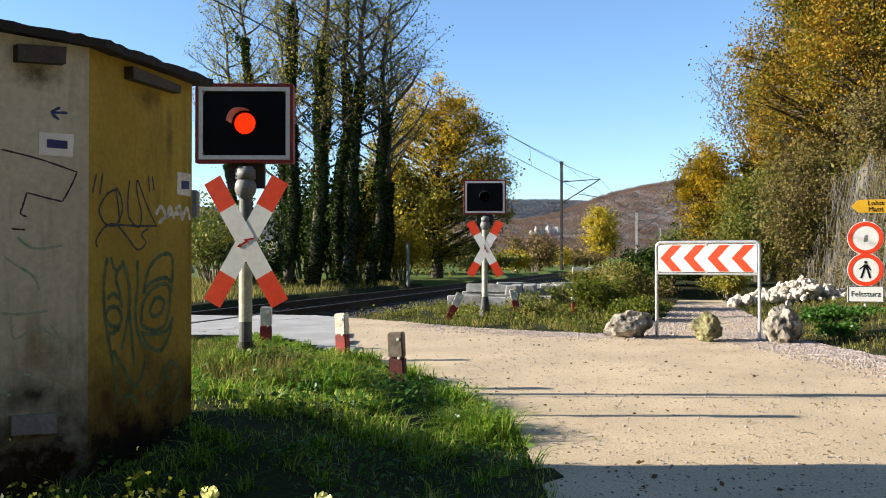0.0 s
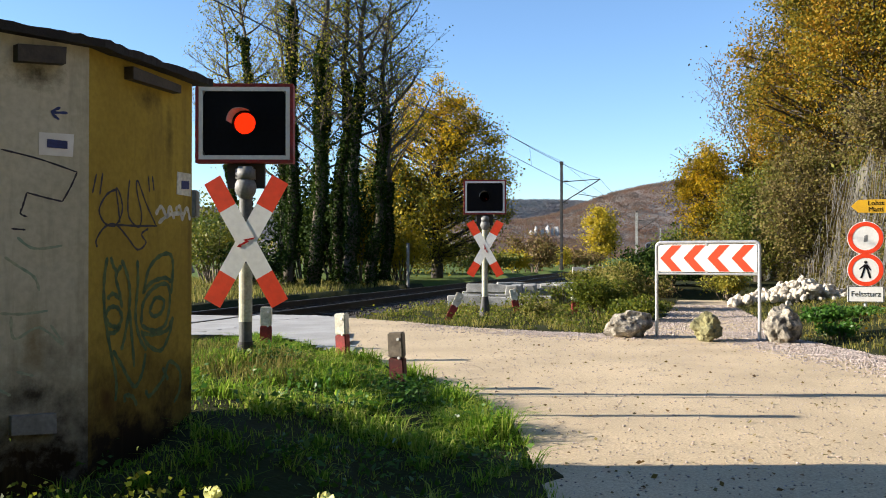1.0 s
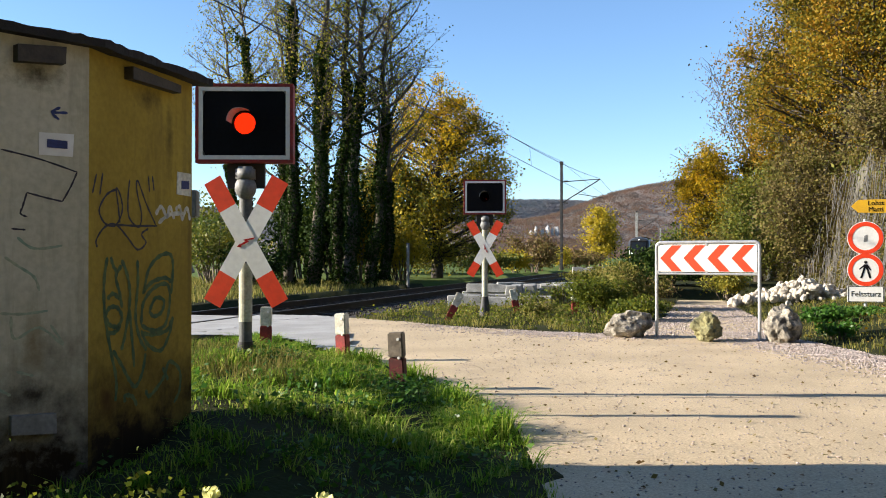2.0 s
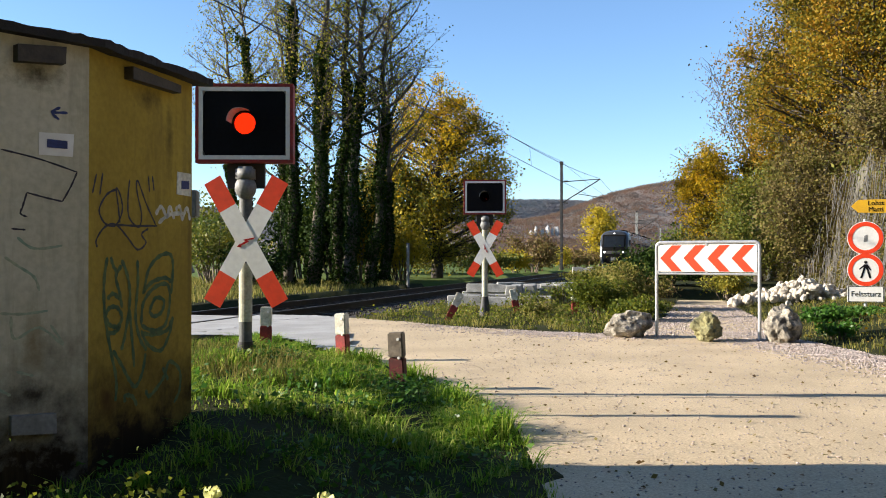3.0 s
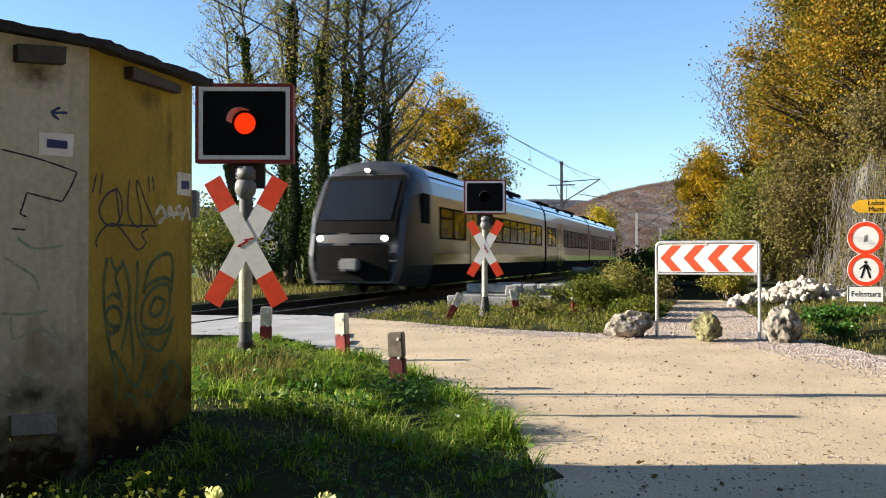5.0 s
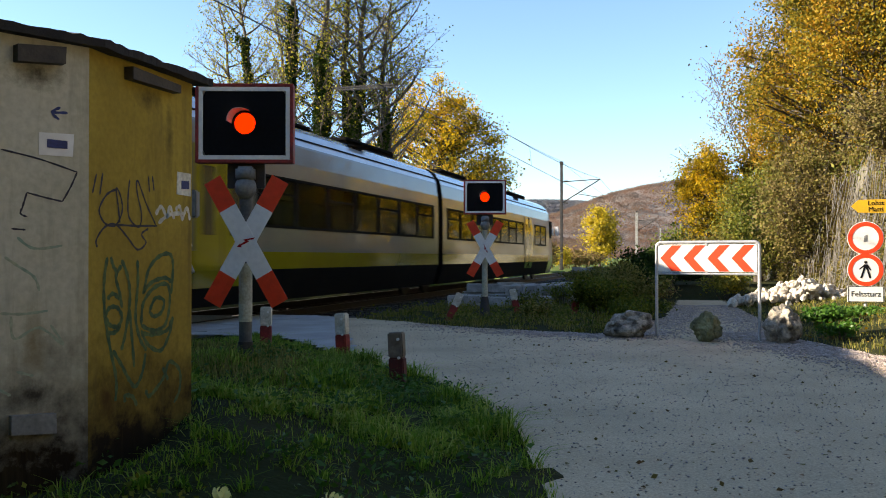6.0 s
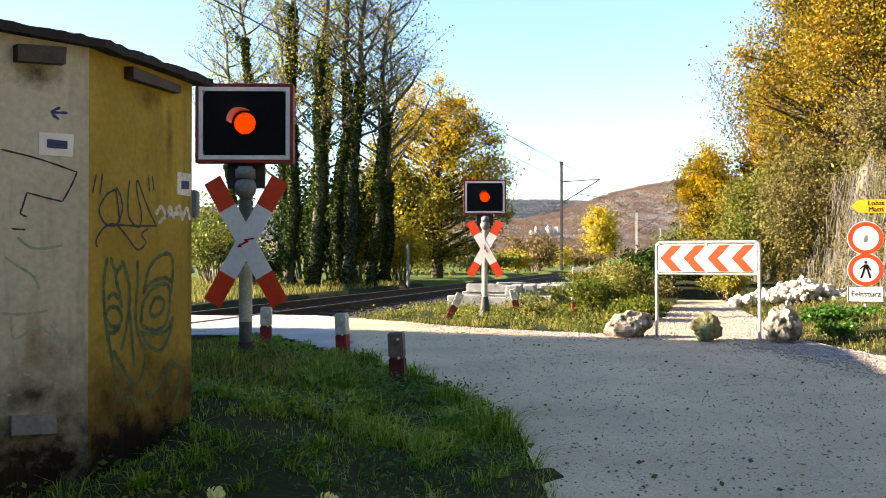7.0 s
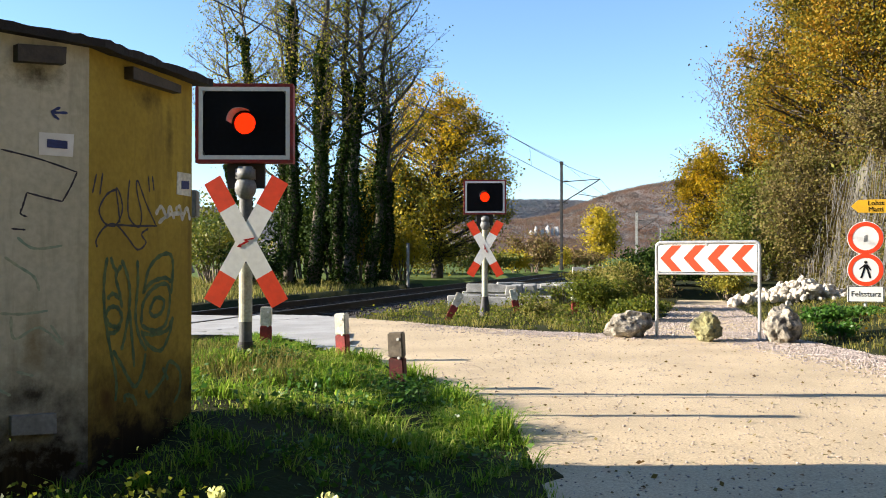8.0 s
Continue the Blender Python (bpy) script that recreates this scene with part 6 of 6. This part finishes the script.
marker_post(pose(-0.37, 7.4, 0.0, ry=-3, rz=-15), 0.47, "weathered red and white marker post, darkened for its shaded front", POST_SHADED, RED_SHADED)
marker_post(pose(0.09, 15.2, 0.0, ry=24), 0.52, "leaning white and red marker post in the weeds")
marker_post(pose(1.46, 17.3, 0.0, ry=-12), 0.48, "leaning white and red marker post by the sleepers")
marker_post(pose(2.55, 17.0, 0.0, ry=-2), 0.48, "white and red marker post half hidden in weeds")


def barrier():
    a, b = Vector((2.97, 12.26, 0)), Vector((4.17, 11.62, 0))
    d = (b - a)
    L = d.length
    t = thing("curve_sign", Matrix.Translation(a) @ Matrix.Rotation(math.atan2(d.y, d.x), 4, "Z"), "red and white arrow board in a steel tube frame", "road sign")
    r, H, zb = 0.022, 1.30, 0.87
    for x in (0, L):
        rod("leg", (x, 0, -0.05), (x, 0, H - 0.06), r, STEEL, t, seg=14)
    bm = bmesh.new()
    tube(bm, (0.06, 0, H), (L - 0.06, 0, H), r, seg=14)
    for x0, s in ((0, 1), (L, -1)):
        prev = Vector((x0, 0, H - 0.06))
        for k in range(1, 5):
            an = radians(90 * k / 4)
            q = Vector((x0 + s * 0.06 * (1 - math.cos(an)), 0, H - 0.06 + 0.06 * math.sin(an)))
            tube(bm, prev, q, r, seg=12)
            prev = q
    part("top_rail", bm, STEEL, t)
    rod("lower_rail", (0, 0, zb), (L, 0, zb), 0.016, STEEL, t)
    z0, z1 = zb + 0.025, H - 0.03
    panel = box("panel", (L / 2, -0.004, (z0 + z1) / 2), (L - 0.05, 0.02, z1 - z0), WHITE, t, bevel=0.004, label="white reflective panel")
    hh = z1 - z0 - 0.02
    n = 4
    step = (L - 0.09) / n
    w = step * 0.42
    for i in range(n):
        x = 0.045 + i * step + 0.01
        zc = (z0 + z1) / 2
        k = step * 0.50
        pts = [(x, zc), (x + k, zc + hh / 2), (x + k + w, zc + hh / 2), (x + w, zc), (x + k + w, zc - hh / 2), (x + k, zc - hh / 2)]
        plate("chevron", pts, 0.003, RED, panel).location.y = -0.018
    for x in (0.03, L / 2, L - 0.03):
        for z in (z0 + 0.0, z1):
            box("clamp", (x, -0.012, z), (0.03, 0.02, 0.03), STEEL, t, bevel=0.003)


barrier()


def boulder(x, y, w, d, h, material, seed, label):
    bm = bmesh.new()
    bmesh.ops.create_icosphere(bm, subdivisions=4, radius=0.5)
    o = Vector((seed * 7.3, seed * 1.7, 0))
    for v in bm.verts:
        c = v.co.copy()
        k = 1 + 0.34 * noise.noise(c * 2.4 + o) + 0.16 * noise.noise(c * 6 + o) + 0.05 * noise.noise(c * 16 + o)
        # chipped flat facets
        f = noise.cell(c * 3.2 + o) * 0.10
        v.co = c * (k + f)
    zs = [v.co.z for v in bm.verts]
    xs = [v.co.x for v in bm.verts]
    bmesh.ops.transform(bm, matrix=Matrix.Translation((0, 0, 0.0)) @ Matrix.Diagonal((w / (max(xs) - min(xs)), d, h * 1.12 / (max(zs) - min(zs)), 1)), verts=bm.verts)
    lo = min(v.co.z for v in bm.verts)
    bmesh.ops.translate(bm, vec=(0, 0, -lo - 0.12 * h), verts=bm.verts)
    ob = part("boulder", bm, material)
    ob.location = (x, y, 0.0)
    tagged(ob, label, "boulder", "boulders by the barrier")
    return ob


boulder(2.56, 12.15, 0.68, 0.5, 0.37, ROCK, 1, "angular grey limestone boulder at the road's edge")
boulder(3.47, 11.6, 0.43, 0.4, 0.40, ROCK_MOSS, 2, "yellowish mossy boulder under the arrow board")
boulder(4.35, 11.35, 0.52, 0.45, 0.50, ROCK, 3, "rough grey limestone boulder beside a steel leg")


def rock_pile():
    rng = np.random.default_rng(14)
    t = thing("rock_pile", Matrix.Translation((7.9, 19.4, 0.08)), "heap of fresh white limestone rocks", "rock pile")
    metas = []
    for k in range(4):
        bm = bmesh.new()
        bmesh.ops.create_icosphere(bm, subdivisions=2, radius=0.5)
        for v in bm.verts:
            v.co *= 1 + 0.45 * noise.noise(v.co * 3 + Vector((k * 5, 1, 0)))
        me = bpy.data.meshes.new("rock")
        bm.to_mesh(me)
        bm.free()
        me.materials.append(ROCK_WHITE)
        metas.append(me)
    for i in range(300):
        u, v = rng.normal() * 0.42, rng.normal() * 0.4
        if abs(u) > 1 or abs(v) > 1:
            continue
        z = 0.52 * (1 - abs(u)) * (1 - v * v) * rng.random() ** 0.4
        ob = new("rock", metas[i % 4])
        ob.parent = t
        s = 0.11 + 0.11 * rng.random() ** 2
        ob.matrix_local = Matrix.Translation((u * 1.7, v * 0.9, max(0, z))) @ Euler(rng.random(3) * 6).to_matrix().to_4x4() @ Matrix.Diagonal((s * 1.2, s, s * 0.8, 1))


rock_pile()


def sleeper_stack():
    def slab(m, L, w, h, label):
        bm = bmesh.new()
        prof = [(-w / 2, 0), (w / 2, 0), (w * 0.38, h), (-w * 0.38, h)]
        rows = []
        for y, k in ((-L / 2, 1.0), (-L * 0.2, 1.0), (0, 0.82), (L * 0.2, 1.0), (L / 2, 1.0)):
            rows.append([bm.verts.new((x, y, z * k)) for x, z in prof])
        for a, b in zip(rows, rows[1:]):
            for j in range(4):
                bm.faces.new((a[j], a[(j + 1) % 4], b[(j + 1) % 4], b[j]))
        bm.faces.new(rows[0])
        bm.faces.new(rows[-1])
        bmesh.ops.recalc_face_normals(bm, faces=bm.faces)
        bmesh.ops.bevel(bm, geom=bm.edges[:], offset=0.012, segments=1, affect="EDGES")
        t = thing("concrete_sleeper", m, label, "railway sleeper", "stacked concrete sleepers")
        part("sleeper_body", bm, CONCRETE, t)
        for x in (-0.05, 0.05):
            rod("bolt_hole", (x, -L / 2 - 0.002, h * 0.5), (x, -L / 2 + 0.01, h * 0.5), 0.016, DARK, t, seg=8)
    lab = "pale used concrete railway sleeper in a loose stack"
    for x, y, z, rz, L in ((1.25, 19.6, 0.0, 82, 2.3), (2.3, 20.4, 0.0, 84, 2.2), (1.6, 20.5, 0.0, 88, 2.4)):
        slab(pose(x, y, z, rz=rz), L, 0.28, 0.24, lab)
    for i in range(4):
        slab(pose(1.66 + i * 0.36, 20.3 + 0.12 * i, 0.24, rz=-12 + i * 3), 1.3, 0.30, 0.22, lab)
    for x, y, z, rz in ((1.7, 22.3, 0.20, 80), (2.5, 22.9, 0.22, 95), (2.6, 23.0, 0.0, 80), (1.6, 22.6, 0.0, 86)):
        slab(pose(x, y, z, rz=rz), 2.2, 0.28, 0.22, lab)
    for z in (0.05, 0.28, 0.52):
        for dx in (-0.43, 0.43):
            slab(pose(5.25 + dx, 30 + 0.1 * dx, z, rz=88 + 4 * dx), 0.84, 0.4, 0.24, "weathered concrete slab stacked beside the track")


sleeper_stack()


def text_part(name, body, size, m, material, parent):
    cu = bpy.data.curves.new(name, "FONT")
    cu.body, cu.size, cu.extrude, cu.align_x, cu.align_y = body, size, 0.001, "CENTER", "CENTER"
    tmp = bpy.data.objects.new(name, cu)
    me = bpy.data.meshes.new_from_object(tmp)
    bpy.data.objects.remove(tmp)
    me.materials.clear()
    me.materials.append(material)
    ob = new(name, me)
    ob.parent = parent
    ob.matrix_local = m
    return ob


def road_signs():
    t = thing("traffic_sign", pose(7.5, 15.65, 0.02, rz=-18), "two round prohibition signs over a white plate on a steel post", "traffic sign")
    rod("post", (0, 0.04, -0.1), (0, 0.04, 1.75), 0.03, STEEL, t, seg=14)
    for zc in (1.415, 0.85):
        d = plate("disc", circle_pts(0, zc, 0.298, 48), 0.01, WHITE, t, "round white sign with red rim")
        ring("red_rim", 0, zc, 0.215, 0.288, 0.004, RED, d).location.y = -0.004
        if zc > 1:
            plate("faded_print", [(-0.03, zc - 0.07), (0.03, zc - 0.06), (0.035, zc + 0.06), (-0.02, zc + 0.04)], 0.002, GREYPAINT, d).location.y = -0.003
        else:
            # symbol of plain bars
            for pts in ([(-0.035, 0.03), (0.04, 0.03), (0.035, 0.10), (-0.03, 0.10)], [(-0.035, 0.03), (0.0, 0.03), (-0.06, -0.15), (-0.09, -0.14)],
                        [(0.005, 0.03), (0.04, 0.03), (0.09, -0.14), (0.06, -0.15)], [(-0.03, 0.09), (-0.035, 0.05), (-0.10, 0.0), (-0.11, 0.02)],
                        [(0.035, 0.095), (0.03, 0.05), (0.075, -0.01), (0.09, 0.0)], circle_pts(0.0, 0.135, 0.028, 14)):
                plate("symbol_bar", [(x, z + zc) for x, z in pts], 0.003, BLACK, d).location.y = -0.004
    p = box("text_plate", (0, 0.0, 0.42), (0.60, 0.012, 0.29), WHITE, t, bevel=0.003, label="white plate with black lettering")
    for c, s in (((0, -0.008, 0.42 + 0.135), (0.58, 0.004, 0.010)), ((0, -0.008, 0.42 - 0.135), (0.58, 0.004, 0.010)), ((-0.285, -0.008, 0.42), (0.010, 0.004, 0.26)), ((0.285, -0.008, 0.42), (0.010, 0.004, 0.26))):
        box("plate_border", c, s, BLACK, p, bevel=0)
    text_part("lettering", "Felssturz", 0.135, pose(0, -0.009, 0.42, rx=90), BLACK, p)
    t = thing("direction_sign", pose(7.95, 15.9, 0.02, rz=-16), "yellow arrow-shaped direction sign with dark lettering", "direction sign")
    rod("post", (0.45, 0.04, -0.1), (0.45, 0.04, 2.3), 0.03, STEEL, t)
    arrow = [(-0.54, 2.0), (-0.42, 2.115), (0.7, 2.135), (0.7, 1.865), (-0.42, 1.885)]
    s = plate("arrow_board", arrow, 0.012, YELLOW_SIGN, t)
    text_part("lettering", "Lohst", 0.12, pose(-0.13, -0.003, 2.055, rx=90), BLACK, s)
    text_part("lettering", "Matti", 0.12, pose(-0.13, -0.003, 1.94, rx=90), BLACK, s)


road_signs()


# ---- overhead line ----
def mast(d, label, material=DARK, w=0.24):
    b = on_track(d, -3.25, -0.2)
    t = thing("catenary_mast", Matrix.Translation(b) @ Matrix.Rotation(-TH, 4, "Z"), label, "mast", "overhead line masts")
    bm = bmesh.new()
    add_box(bm, (0, 0, 4.6), (w, w, 9.2), 0, 0.03)
    for k in range(12):
        add_box(bm, (0, 0, 0.5 + k * 0.75), (0.20, 0.12, 0.05))
    part("pole", bm, material, t)
    bm = bmesh.new()
    tube(bm, (0, 0, 7.75), (3.3, 0, 7.9), 0.04)
    tube(bm, (0, 0, 5.9), (3.3, 0, 7.9), 0.05)
    tube(bm, (1.3, 0, 6.7), (3.6, 0, 6.3), 0.03)
    part("bracket", bm, DARK, t, "slanting tube bracket")
    box("mast_head", (0, 0, 9.35), (0.3, 0.22, 0.3), DARK, t, bevel=0.03)
    for z in (7.78, 5.95):
        bm = bmesh.new()
        for k in range(4):
            tube(bm, (0.25 + k * 0.08, 0, z), (0.29 + k * 0.08, 0, z), 0.09)
        part("insulator", bm, SHADE_RUST, t)


for d, lab in ((78.0, "dark steel overhead line mast with a slanting bracket"), (163.0, "distant overhead line mast"), (-6.0, "overhead line mast beside the track"), (248.0, "far overhead line mast")):
    mast(d, lab, *((CONCRETE, 0.42) if d > 100 else (DARK, 0.22)))


def wires():
    t = thing("overhead_line", Matrix.Identity(4), "thin overhead contact line above the track", "overhead line")
    spans = [(-6, 78), (78, 163), (163, 248)]
    for nm, off, z0, sag in (("messenger_wire", 0, 7.75, 1.1), ("contact_wire", 0.2, 5.75, 0.05), ("feeder_wire", -3.25, 9.3, 0.7)):
        bm = bmesh.new()
        for a, b in spans:
            prev = None
            for k in range(15):
                f = k / 14
                p = on_track(a + (b - a) * f, off, z0 - 4 * sag * f * (1 - f))
                if prev:
                    tube(bm, prev, p, 0.015, seg=5, cap=False)
                prev = p
        part(nm, bm, DARK, t)
    bm = bmesh.new()
    for a, b in spans:
        for k in range(1, 8):
            f = k / 8
            tube(bm, on_track(a + (b - a) * f, 0.1, 7.75 - 4.4 * f * (1 - f)), on_track(a + (b - a) * f, 0.2, 5.75), 0.006, seg=4, cap=False)
    part("dropper", bm, DARK, t)


wires()
# slim white post beyond the track
t = thing("track_marker", pose(-1.39, 35, 0), "slim pale concrete post beyond the track", "post")
rod("post", (0, 0, -0.1), (0, 0, 1.62), 0.06, CONCRETE, t, seg=8)
box("cap", (0, 0, 1.63), (0.14, 0.14, 0.04), CONCRETE, t)


# ---- what moves ----
def motions():
    def head(t):
        d = 188.4 - 33.0 * t
        return TRACK @ Matrix.Translation((0, d, RAILZ))
    walk(TRAIN, [(0.1 * k, head(0.1 * k)) for k in range(0, 81, 2)])

    # the flowers sway a little in the wind
    for ob, x in zip(FLOWERS, (-0.687, -0.357)):
        rows = ((0.0, 0.0), (1.2, 1.2), (2.4, 0.4), (3.6, 1.8), (4.5, 0.8), (5.2, 2.6), (5.9, 5.0), (6.6, 1.8), (7.3, 3.2), (8.0, 2.8))
        walk(ob, [(t, pose(x, 2.6, 0, ry=a)) for t, a in rows])

    def blink(ob, on, p):
        shut, free = p[2], p[2] - 0.22
        rows = [(0.0, free if on[0][0] <= 0 else shut)]
        for a, b in on:
            if a > 0:
                rows += [(a, shut), (a + 0.1, free)]
            if b < 8.0:
                rows += [(b, free), (b + 0.1, shut)]
        rows.append((8.0, free if on[-1][1] >= 8 else shut))
        out = []
        for t, z in rows:
            if not out or t > out[-1][0] + 0.01:
                out.append((t, z))
        walk(ob, [(t, pose(p[0], p[1], z)) for t, z in out])
    blink(SHUT1, [(-1, 0.15), (0.65, 1.15), (1.62, 2.12), (2.6, 3.02), (3.5, 4.02), (4.5, 5.0), (5.5, 6.02), (6.38, 7.0), (7.36, 9)], SHP)
    blink(SHUT2, [(0.2, 0.65), (1.15, 1.62), (2.12, 2.6), (3.1, 3.6), (4.1, 4.55), (5.0, 5.5), (5.9, 6.5), (6.86, 7.46), (7.86, 9)], SHP)


motions()
